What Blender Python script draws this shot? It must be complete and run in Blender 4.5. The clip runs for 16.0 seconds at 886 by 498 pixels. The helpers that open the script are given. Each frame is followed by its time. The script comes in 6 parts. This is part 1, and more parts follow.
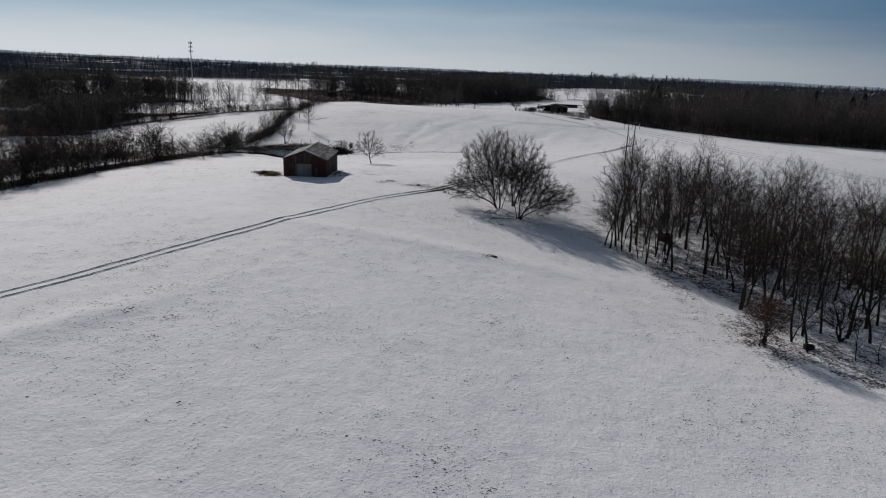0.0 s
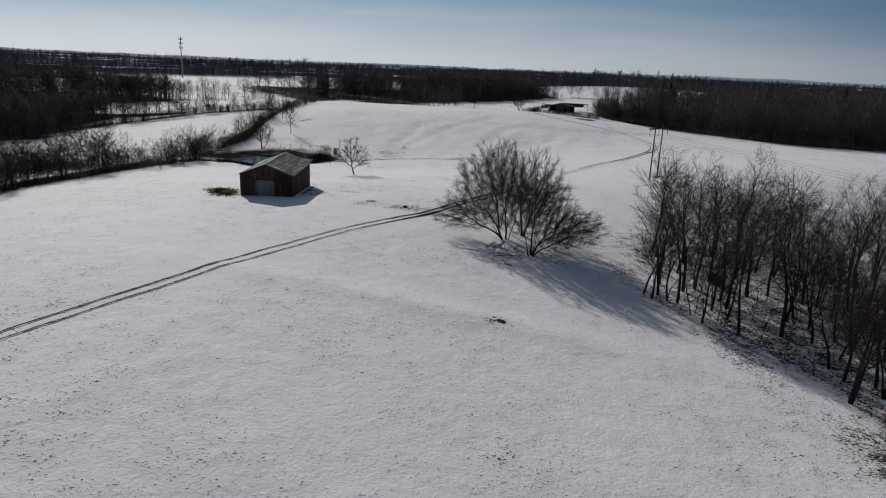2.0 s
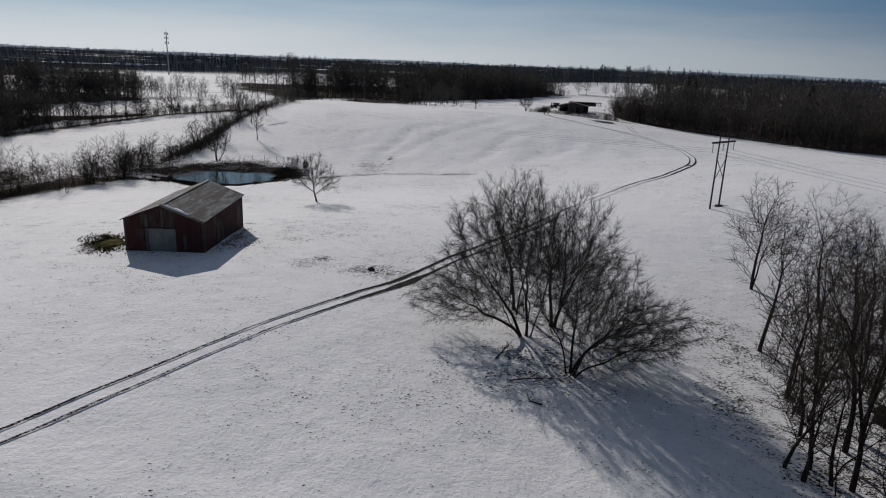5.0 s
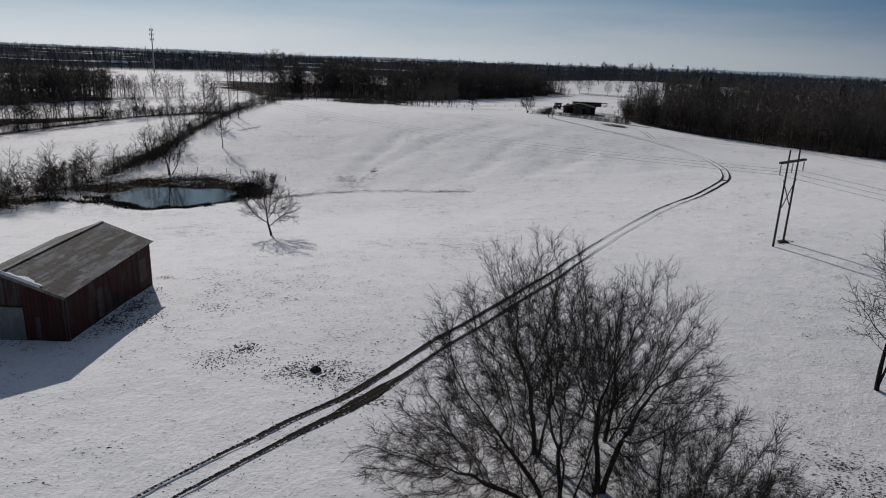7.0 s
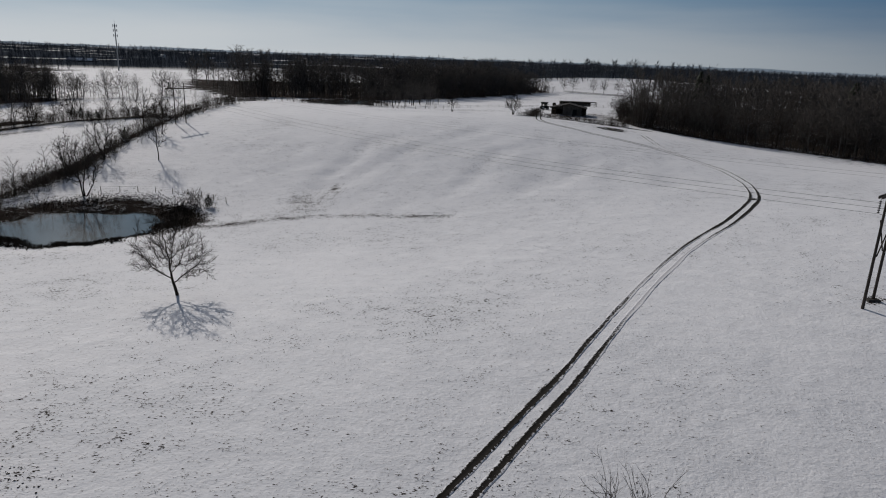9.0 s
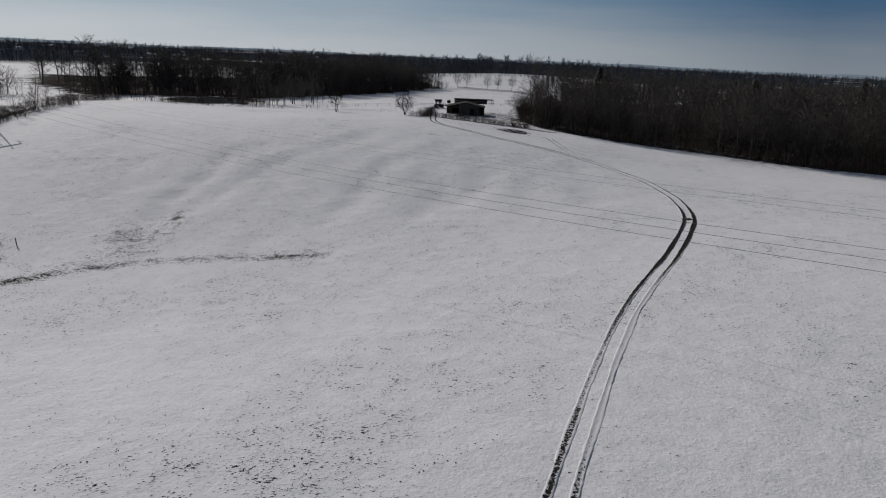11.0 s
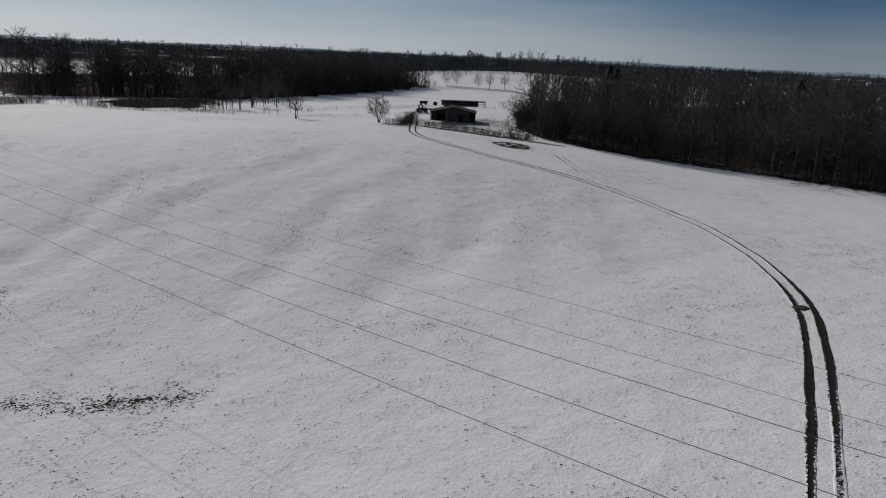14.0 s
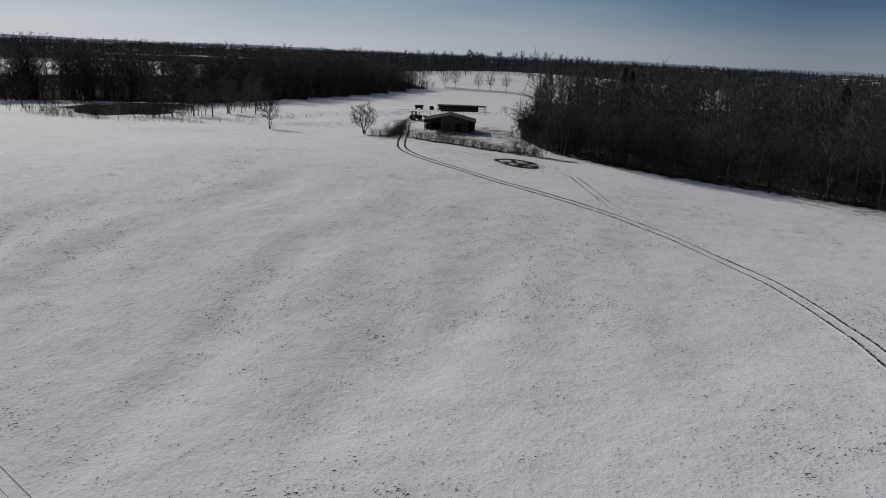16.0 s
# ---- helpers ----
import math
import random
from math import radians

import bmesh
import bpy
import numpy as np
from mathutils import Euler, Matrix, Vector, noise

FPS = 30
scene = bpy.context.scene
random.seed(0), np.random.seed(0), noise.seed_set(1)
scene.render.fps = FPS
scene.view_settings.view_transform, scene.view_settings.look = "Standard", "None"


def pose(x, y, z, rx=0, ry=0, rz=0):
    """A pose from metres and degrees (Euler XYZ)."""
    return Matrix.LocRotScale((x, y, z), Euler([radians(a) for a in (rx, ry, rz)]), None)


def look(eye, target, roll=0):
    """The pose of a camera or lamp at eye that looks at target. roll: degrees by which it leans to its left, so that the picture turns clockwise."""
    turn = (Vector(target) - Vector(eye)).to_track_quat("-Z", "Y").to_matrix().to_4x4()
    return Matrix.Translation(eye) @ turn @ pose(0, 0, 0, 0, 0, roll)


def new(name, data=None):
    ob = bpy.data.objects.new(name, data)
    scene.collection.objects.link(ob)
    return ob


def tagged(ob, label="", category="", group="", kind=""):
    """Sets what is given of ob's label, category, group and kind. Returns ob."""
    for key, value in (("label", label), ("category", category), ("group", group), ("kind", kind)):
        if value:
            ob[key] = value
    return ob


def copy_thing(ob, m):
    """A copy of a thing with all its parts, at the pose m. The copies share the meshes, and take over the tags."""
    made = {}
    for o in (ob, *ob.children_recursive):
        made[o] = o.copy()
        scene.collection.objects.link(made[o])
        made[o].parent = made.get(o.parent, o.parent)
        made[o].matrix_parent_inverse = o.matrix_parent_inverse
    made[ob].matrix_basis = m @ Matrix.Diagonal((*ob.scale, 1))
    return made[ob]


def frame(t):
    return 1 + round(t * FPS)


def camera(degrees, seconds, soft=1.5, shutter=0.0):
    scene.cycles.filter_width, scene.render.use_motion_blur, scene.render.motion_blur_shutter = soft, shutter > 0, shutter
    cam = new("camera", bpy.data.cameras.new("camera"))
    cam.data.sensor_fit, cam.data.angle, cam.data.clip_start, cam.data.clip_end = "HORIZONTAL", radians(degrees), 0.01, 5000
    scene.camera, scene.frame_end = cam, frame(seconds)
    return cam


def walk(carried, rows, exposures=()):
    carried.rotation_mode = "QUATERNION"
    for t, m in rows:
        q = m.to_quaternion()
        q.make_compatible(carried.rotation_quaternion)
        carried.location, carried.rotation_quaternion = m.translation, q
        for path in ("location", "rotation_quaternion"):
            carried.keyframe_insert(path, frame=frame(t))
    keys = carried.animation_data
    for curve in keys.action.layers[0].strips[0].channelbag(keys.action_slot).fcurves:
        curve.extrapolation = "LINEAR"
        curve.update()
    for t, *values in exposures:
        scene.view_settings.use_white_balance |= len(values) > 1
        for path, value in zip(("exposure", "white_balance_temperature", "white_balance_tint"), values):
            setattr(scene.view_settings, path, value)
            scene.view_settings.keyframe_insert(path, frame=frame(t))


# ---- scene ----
cam = camera(67.9, 16.0, soft=1.0)
PATH = [
    (0, (-0.011, -0.004, 25.023), (0.006, 1.926, 24.496), 2.4),
    (0.5, (0.251, 6.431, 24.988), (0.268, 8.36, 24.459), 2.5),
    (1, (0.551, 12.89, 24.928), (0.569, 14.818, 24.397), 2.4),
    (1.5, (0.845, 19.325, 24.841), (0.863, 21.253, 24.308), 2.5),
    (2, (1.159, 25.693, 24.745), (1.177, 27.62, 24.211), 2.4),
    (2.5, (1.484, 32.038, 24.642), (1.501, 33.965, 24.107), 2.4),
    (3, (1.773, 38.372, 24.529), (1.79, 40.298, 23.992), 2.4),
    (3.5, (2.059, 44.736, 24.437), (2.075, 46.662, 23.898), 2.3),
    (4, (2.331, 51.134, 24.352), (2.346, 53.059, 23.811), 2.3),
    (4.2, (2.456, 53.668, 24.327), (2.469, 55.593, 23.785), 2.3),
    (6.3, (3.571, 80.41, 24.089), (3.589, 82.333, 23.54), 2.3),
    (6.5, (3.706, 82.932, 24.085), (3.724, 84.855, 23.535), 2.3),
    (7, (4.011, 89.213, 24.075), (4.035, 91.136, 23.524), 2.3),
    (7.5, (4.337, 95.439, 24.044), (4.362, 97.361, 23.492), 2.3),
    (8, (4.664, 101.721, 24.007), (4.691, 103.642, 23.454), 2.3),
    (8.5, (4.998, 107.973, 23.949), (5.044, 109.894, 23.394), 2.2),
    (9, (5.392, 114.172, 23.897), (5.471, 116.092, 23.34), 2.2),
    (9.5, (6.035, 120.367, 23.817), (6.209, 122.281, 23.261), 2.3),
    (10, (6.961, 126.506, 23.744), (7.237, 128.407, 23.188), 2.4),
    (10.2, (7.41, 128.967, 23.732), (7.721, 130.862, 23.175), 2.4),
    (12.3, (13.393, 155.069, 23.434), (13.8, 156.945, 22.874), 2.6),
    (12.5, (13.969, 157.527, 23.417), (14.378, 159.402, 22.856), 2.6),
    (13, (15.481, 163.617, 23.372), (15.889, 165.492, 22.811), 2.6),
    (13.5, (17.025, 169.671, 23.284), (17.433, 171.546, 22.721), 2.6),
    (14, (18.622, 175.715, 23.254), (19.031, 177.59, 22.689), 2.6),
    (14.5, (20.233, 181.63, 23.293), (20.641, 183.505, 22.728), 2.6),
    (15, (21.635, 187.011, 23.38), (22.042, 188.886, 22.815), 2.6),
    (15.5, (23.006, 192.235, 23.563), (23.413, 194.109, 22.997), 2.6),
    (16, (24.379, 197.661, 23.731), (24.787, 199.535, 23.164), 2.6),
]
EXPOSURE, KELVIN, TINT = -0.12, 6620, 12
walk(cam, [(t, look(eye, target, roll)) for t, eye, target, roll in PATH], exposures=[(0.0, EXPOSURE, KELVIN, TINT), (7.0, EXPOSURE, KELVIN, TINT), (9.0, EXPOSURE - 0.17, KELVIN, TINT), (12.5, EXPOSURE - 0.24, KELVIN, TINT), (16.0, EXPOSURE - 0.17, KELVIN, TINT)])

# ---- sky and sun ----
SUN_AZ, SUN_EL = -28.5, 26.8          # degrees from +y towards +x, and above the horizon
world = bpy.data.worlds.new("winter_sky")
scene.world = world
world.use_nodes = True
wn, wl = world.node_tree.nodes, world.node_tree.links
sky = wn.new("ShaderNodeTexSky")
sky.sky_type, sky.sun_disc = "NISHITA", False
sky.sun_elevation, sky.sun_rotation = radians(SUN_EL), radians(SUN_AZ)
sky.air_density, sky.dust_density, sky.ozone_density, sky.altitude = 1.0, 0.3, 2.0, 250
# thin winter haze low over the horizon, brighter towards the sun, clearing to blue a few degrees up
way = wn.new("ShaderNodeTexCoord").outputs["Generated"]


def w_range(src, *v, smooth=True):
    t = wn.new("ShaderNodeMapRange")
    t.interpolation_type = "SMOOTHSTEP" if smooth else "LINEAR"
    wl.new(src, t.inputs[0])
    for k, x in zip((1, 2, 3, 4), v):
        t.inputs[k].default_value = x
    return t.outputs[0]


def w_mix(fac, a, b):
    t = wn.new("ShaderNodeMix")
    t.data_type = "RGBA"
    wl.new(fac, t.inputs[0])
    for k, c in ((6, a), (7, b)):
        if isinstance(c, tuple):
            t.inputs[k].default_value = (*c, 1)
        else:
            wl.new(c, t.inputs[k])
    return t.outputs[2]


dull = wn.new("ShaderNodeHueSaturation")
dull.inputs["Saturation"].default_value = 0.64      # thin winter haze overhead
wl.new(sky.outputs[0], dull.inputs["Color"])
sep = wn.new("ShaderNodeSeparateXYZ")
wl.new(way, sep.inputs[0])
dot = wn.new("ShaderNodeVectorMath")
dot.operation = "DOT_PRODUCT"
wl.new(way, dot.inputs[0])
dot.inputs[1].default_value = (math.sin(radians(SUN_AZ - 8)), math.cos(radians(SUN_AZ - 8)), 0)
glow = w_range(dot.outputs["Value"], 0.25, 1.0, 0.0, 1.0, smooth=False)
veil = wn.new("ShaderNodeTexNoise")
veil.inputs["Scale"].default_value, veil.inputs["Detail"].default_value = 2.5, 5.0
stretch = wn.new("ShaderNodeMapping")
stretch.inputs["Scale"].default_value = (1, 1, 9)
wl.new(way, stretch.inputs[0])
wl.new(stretch.outputs[0], veil.inputs["Vector"])
lift = wn.new("ShaderNodeMath")
lift.operation = "MULTIPLY_ADD"
wl.new(veil.outputs["Fac"], lift.inputs[0])
lift.inputs[1].default_value = -0.07
wl.new(sep.outputs[2], lift.inputs[2])
haze = w_mix(glow, (4.4, 5.3, 6.2), (11.8, 12.9, 13.6))
blue = w_mix(glow, (0.80, 2.2, 4.2), (4.7, 7.6, 10.2))
lower = w_mix(w_range(lift.outputs[0], -0.035, 0.085, 0.0, 1.0), haze, blue)
wl.new(w_mix(w_range(sep.outputs[2], 0.14, 0.45, 0.0, 1.0), lower, dull.outputs[0]), wn["Background"].inputs[0])
wn["Background"].inputs[1].default_value = 0.055
sun = new("sun", bpy.data.lights.new("sun", "SUN"))
sun.data.energy, sun.data.angle, sun.data.color = 3.05, radians(0.6), (1.0, 0.95, 0.88)
sx, sy = math.sin(radians(SUN_AZ)) * math.cos(radians(SUN_EL)), math.cos(radians(SUN_AZ)) * math.cos(radians(SUN_EL))
sun.matrix_world = look((sx * 100, sy * 100, math.sin(radians(SUN_EL)) * 100), (0, 0, 0))


# ---- materials ----
class Mat:
    """A small helper round one node material."""

    def __init__(self, name, rough=0.7, metal=0.0, spec=0.3):
        self.mat = bpy.data.materials.new(name)
        self.mat.use_nodes = True
        self.n, self.l = self.mat.node_tree.nodes, self.mat.node_tree.links
        self.p = self.n["Principled BSDF"]
        self.p.inputs["Roughness"].default_value = rough
        self.p.inputs["Metallic"].default_value = metal
        self.p.inputs["Specular IOR Level"].default_value = spec
        self.co = self.n.new("ShaderNodeTexCoord").outputs["Object"]

    def world_co(self):
        self.co = self.n.new("ShaderNodeNewGeometry").outputs["Position"]
        return self

    def noise(self, scale, detail=3.0, rough=0.55, stretch=None, co=None):
        t = self.n.new("ShaderNodeTexNoise")
        t.inputs["Scale"].default_value, t.inputs["Detail"].default_value, t.inputs["Roughness"].default_value = scale, detail, rough
        src = co or self.co
        if stretch:
            m = self.n.new("ShaderNodeMapping")
            m.inputs["Scale"].default_value = stretch
            self.l.new(src, m.inputs[0])
            src = m.outputs[0]
        self.l.new(src, t.inputs["Vector"])
        return t.outputs["Fac"]

    def step(self, fac, lo, hi, a=0.0, b=1.0):
        t = self.n.new("ShaderNodeMapRange")
        t.interpolation_type = "SMOOTHSTEP"
        self.l.new(fac, t.inputs[0])
        for k, v in zip((1, 2, 3, 4), (lo, hi, a, b)):
            t.inputs[k].default_value = v
        return t.outputs[0]

    def math(self, op, a, b=0.0):
        t = self.n.new("ShaderNodeMath")
        t.operation = op
        for k, v in enumerate((a, b)):
            if isinstance(v, (int, float)):
                t.inputs[k].default_value = v
            else:
                self.l.new(v, t.inputs[k])
        return t.outputs[0]

    def mix(self, fac, a, b):
        t = self.n.new("ShaderNodeMix")
        t.data_type = "RGBA"
        for k, v in ((0, fac), (6, a), (7, b)):
            if isinstance(v, tuple):
                t.inputs[k].default_value = (*v, 1)
            elif isinstance(v, (int, float)):
                t.inputs[k].default_value = v
            else:
                self.l.new(v, t.inputs[k])
        return t.outputs[2]

    def attr(self, name):
        t = self.n.new("ShaderNodeAttribute")
        t.attribute_name = name
        return t.outputs["Fac"]

    def rand(self):
        return self.n.new("ShaderNodeObjectInfo").outputs["Random"]

    def island(self):
        return self.n.new("ShaderNodeNewGeometry").outputs["Random Per Island"]

    def base(self, c):
        if isinstance(c, tuple):
            self.p.inputs["Base Color"].default_value = (*c, 1)
        else:
            self.l.new(c, self.p.inputs["Base Color"])
        return self

    def rough(self, f):
        self.l.new(f, self.p.inputs["Roughness"])
        return self

    def bump(self, h, strength=0.4, dist=0.05):
        t = self.n.new("ShaderNodeBump")
        t.inputs["Strength"].default_value, t.inputs["Distance"].default_value = strength, dist
        self.l.new(h, t.inputs["Height"])
        self.l.new(t.outputs[0], self.p.inputs["Normal"])
        return self


SNOW_A, SNOW_B = (0.88, 0.89, 0.92), (0.80, 0.815, 0.85)


def snow_ground():
    m = Mat("snow_field", rough=0.85, spec=0.2).world_co()
    bare = m.attr("bare")
    litter = m.attr("litter")
    broad = m.noise(0.045, 4)
    mid = m.noise(0.55, 4, 0.6)
    fine = m.noise(3.1, 4, 0.7)
    speck = m.noise(7.0, 3, 0.65, stretch=(0.62, 1.25, 1.0))
    snow = m.mix(m.step(m.math("ADD", m.math("MULTIPLY", broad, 0.5), m.math("MULTIPLY", mid, 0.5)), 0.35, 0.62), SNOW_A, SNOW_B)
    snow = m.mix(m.step(m.math("ADD", m.math("MULTIPLY", speck, 0.6), m.math("MULTIPLY", fine, 0.4)), 0.49, 0.64, 0.0, 0.34), snow, (0.42, 0.42, 0.43))
    grass = m.mix(m.noise(1.3, 3), (0.030, 0.026, 0.023), (0.078, 0.068, 0.058))
    leaves = m.mix(m.noise(4.0, 4), (0.022, 0.018, 0.015), (0.056, 0.045, 0.038))
    cover = m.math("ADD", m.math("MULTIPLY", speck, 0.55), m.math("MULTIPLY", fine, 0.45))
    cover = m.math("ADD", cover, m.math("MULTIPLY", m.math("SUBTRACT", mid, 0.5), 0.30))
    cover = m.math("ADD", cover, m.math("MULTIPLY", m.math("SUBTRACT", broad, 0.5), 0.26))
    open_grass = m.step(m.math("ADD", cover, m.math("MULTIPLY", bare, 0.25)), 0.650, 0.705)
    open_leaf = m.step(m.math("ADD", cover, m.math("MULTIPLY", litter, 0.22)), 0.60, 0.65)
    c = m.mix(open_grass, snow, grass)
    c = m.mix(open_leaf, c, leaves)
    # copses and hedges of the far country, too distant to stand singly
    country = m.math("MULTIPLY", m.attr("far"), m.step(m.noise(0.0035, 4, 0.55, stretch=(0.6, 1.5, 1.0)), 0.37, 0.41))
    # their blue-grey carries painted distance haze, like the far trees
    c = m.mix(country, c, m.mix(m.step(m.noise(0.03, 4, 0.7), 0.4, 0.6), (0.034, 0.042, 0.055), (0.058, 0.068, 0.083)))
    snowy = m.math("MULTIPLY", m.math("SUBTRACT", 1.0, open_leaf), m.math("SUBTRACT", 1.0, open_grass))
    m.l.new(m.math("MULTIPLY", m.math("MULTIPLY", snowy, m.math("SUBTRACT", 1.0, country)), 0.22), m.p.inputs["Specular IOR Level"])
    m.base(c)
    hgt = m.math("ADD", m.math("ADD", m.math("MULTIPLY", mid, 1.0), m.math("MULTIPLY", fine, 0.6)), m.math("MULTIPLY", speck, 0.12))
    m.bump(m.math("ADD", hgt, m.math("MULTIPLY", m.noise(0.16, 3), 2.2)), 0.6, 0.18)
    return m.mat


def bark(name, a, b, scale=6.0):
    m = Mat(name, rough=0.9, spec=0.03)
    f = m.noise(scale, 4, 0.6, stretch=(1, 1, 0.25))
    m.base(m.mix(m.step(f, 0.3, 0.7), a, b)).bump(f, 0.5, 0.03)
    return m.mat


def plain(name, a, b, scale=3.0, rough=0.7, metal=0.0, bump=0.2, stretch=None, spec=0.3):
    m = Mat(name, rough=rough, metal=metal, spec=spec)
    f, g = m.noise(scale, 4, 0.6, stretch=stretch), m.noise(scale * 7, 3, 0.6, stretch=stretch)
    mixf = m.math("ADD", m.math("MULTIPLY", f, 0.7), m.math("MULTIPLY", g, 0.3))
    m.base(m.mix(m.step(mixf, 0.35, 0.65), a, b)).bump(g, bump, 0.02)
    return m.mat


M_SNOW = snow_ground()
M_BARK = bark("bark_grey_brown", (0.018, 0.015, 0.013), (0.050, 0.042, 0.036))
M_BARK2 = bark("bark_dark", (0.022, 0.018, 0.016), (0.060, 0.050, 0.042))
M_TWIG = bark("twig_brown", (0.027, 0.023, 0.020), (0.062, 0.052, 0.045), 2.0)
M_WOODS = bark("weathered_grey_bark", (0.050, 0.045, 0.042), (0.105, 0.097, 0.090), 1.5)
# bark of the farthest woods, with distance haze painted in as blue-grey
M_FAR_HAZED = plain("distant_woods_haze_tinted", (0.036, 0.043, 0.055), (0.062, 0.070, 0.083), 0.05, 0.95, spec=0.0)
M_GREEN = plain("evergreen_needles", (0.012, 0.020, 0.012), (0.026, 0.038, 0.021), 1.5, 0.8)
M_WEED = plain("dead_weeds", (0.020, 0.017, 0.014), (0.058, 0.047, 0.036), 0.8, 0.9, spec=0.0)
M_GRASSPATCH = plain("matted_green_grass", (0.045, 0.048, 0.020), (0.13, 0.115, 0.055), 1.4, 0.9, spec=0.0)
M_RUSSET = plain("russet_twigs", (0.045, 0.024, 0.017), (0.085, 0.046, 0.030), 2.0, 0.9)


# ---- mesh helpers ----
def raw_mesh(name, verts, faces, mat, smooth=False):
    """verts (n, 3), faces (m, 3 or 4) arrays to a mesh."""
    verts, faces = np.asarray(verts, np.float32), np.asarray(faces, np.int32)
    me = bpy.data.meshes.new(name)
    me.vertices.add(len(verts))
    me.vertices.foreach_set("co", verts.ravel())
    me.loops.add(faces.size)
    me.loops.foreach_set("vertex_index", faces.ravel())
    me.polygons.add(len(faces))
    me.polygons.foreach_set("loop_start", np.arange(0, faces.size, faces.shape[1], dtype=np.int32))
    if smooth:
        me.polygons.foreach_set("use_smooth", np.ones(len(faces), bool))
    me.update(calc_edges=True)
    me.validate()
    me.materials.append(mat)
    return me


def part(name, mesh_or_bm, material, parent=None, label="", m=None, kind=""):
    """One mesh object under a thing or under a part."""
    me = mesh_or_bm
    if isinstance(me, bmesh.types.BMesh):
        me = bpy.data.meshes.new(name)
        mesh_or_bm.to_mesh(me)
        mesh_or_bm.free()
        me.materials.append(material)
    ob = new(name, me)
    if parent is not None:
        ob.parent = parent
    if m is not None:
        ob.matrix_basis = m
    return tagged(ob, label, kind=kind)


def empty(name, m, label, category, group="", kind=""):
    ob = new(name)
    ob.empty_display_size = 0.3
    ob.matrix_basis = m
    return tagged(ob, label, category, group, kind)


def box(bm, x0, x1, y0, y1, z0, z1, bevel=0.0, m=None):
    r = bmesh.ops.create_cube(bm, size=1.0, matrix=Matrix.Translation(((x0 + x1) / 2, (y0 + y1) / 2, (z0 + z1) / 2)) @ Matrix.Diagonal((x1 - x0, y1 - y0, z1 - z0, 1)))
    if bevel:
        es = list({e for v in r["verts"] for e in v.link_edges})
        out = bmesh.ops.bevel(bm, geom=es, offset=bevel, segments=1, affect="EDGES")
        vs = list({v for f in out["faces"] for v in f.verts} | {v for v in r["verts"] if v.is_valid})
    else:
        vs = r["verts"]
    if m is not None:
        bmesh.ops.transform(bm, matrix=m, verts=vs)
    return bm


def boxes(*bs, bevel=0.0):
    bm = bmesh.new()
    for b in bs:
        box(bm, *b, bevel=bevel)
    return bm


def rod(bm, a, b, r0, r1=None, sides=8):
    a, b = Vector(a), Vector(b)
    d = b - a
    q = d.to_track_quat("Z", "Y").to_matrix().to_4x4()
    bmesh.ops.create_cone(bm, cap_ends=True, segments=sides, radius1=r0, radius2=r0 if r1 is None else r1, depth=d.length, matrix=Matrix.Translation((a + b) / 2) @ q)
    return bm


def smooth_line(pts, step):
    """Points every step metres along a smooth curve through pts (x, y)."""
    P = np.array([2 * np.array(pts[0]) - pts[1], *pts, 2 * np.array(pts[-1]) - pts[-2]], float)
    out = []
    for i in range(1, len(P) - 2):
        n = max(2, int(np.linalg.norm(P[i + 1] - P[i]) / step))
        for u in np.arange(n) / n:
            a, b, c, d = P[i - 1], P[i], P[i + 1], P[i + 2]
            out.append(0.5 * (2 * b + (c - a) * u + (2 * a - 5 * b + 4 * c - d) * u * u + (3 * b - 3 * c + d - a) * u ** 3))
    out.append(P[-2])
    return np.array(out)


# ---- ground ----
# low swells of the land: one row of hump heights for each 46 m northwards, one hump each 50 m eastwards
SWELL = [
    [0.2, 0.4, -0.9, -2.7, -2.6, -0.9, -0.1],
    [-0.3, 0.9, 0.0, -0.4, 0.4, -0.7, -0.5],
    [-1.7, 0.8, 1.9, -1.4, -1.4, -1.4, -1.2],
    [-1.4, 0.5, 1.8, -1.9, -2.7, -1.2, -1.0],
    [-1.1, 0.5, 0.9, 2.5, 3.2, 0.7, -0.0],
    [-1.3, -0.6, -3.0, -1.8, 1.3, 0.7, 0.5],
    [-1.4, 0.5, -1.2, 0.7, -0.1, 0.0, 0.7],
    [-2.1, 1.2, 2.0, 4.8, 0.6, -0.2, 0.9],
    [-0.9, 3.0, 0.4, 0.4, 0.2, 0.3, 0.6],
    [-0.8, 2.1, 0.2, 1.1, 2.9, 1.6, 0.5],
    [-0.8, 0.5, 0.4, 0.3, 0.8, 0.7, 0.2],
]
_SW = np.array(SWELL)
_SX, _SY = np.arange(-120, 181, 50.0), np.arange(-20, 441, 46.0)


def wave(x, y, k, seed):
    """Cheap smooth rolling noise from a few sines."""
    r = np.random.RandomState(seed)
    s = 0
    for _ in range(5):
        a, f, ph = r.uniform(0, 6.28), k * r.uniform(0.6, 1.7), r.uniform(0, 6.28)
        s = s + np.sin((x * np.cos(a) + y * np.sin(a)) * f + ph)
    return s / 5


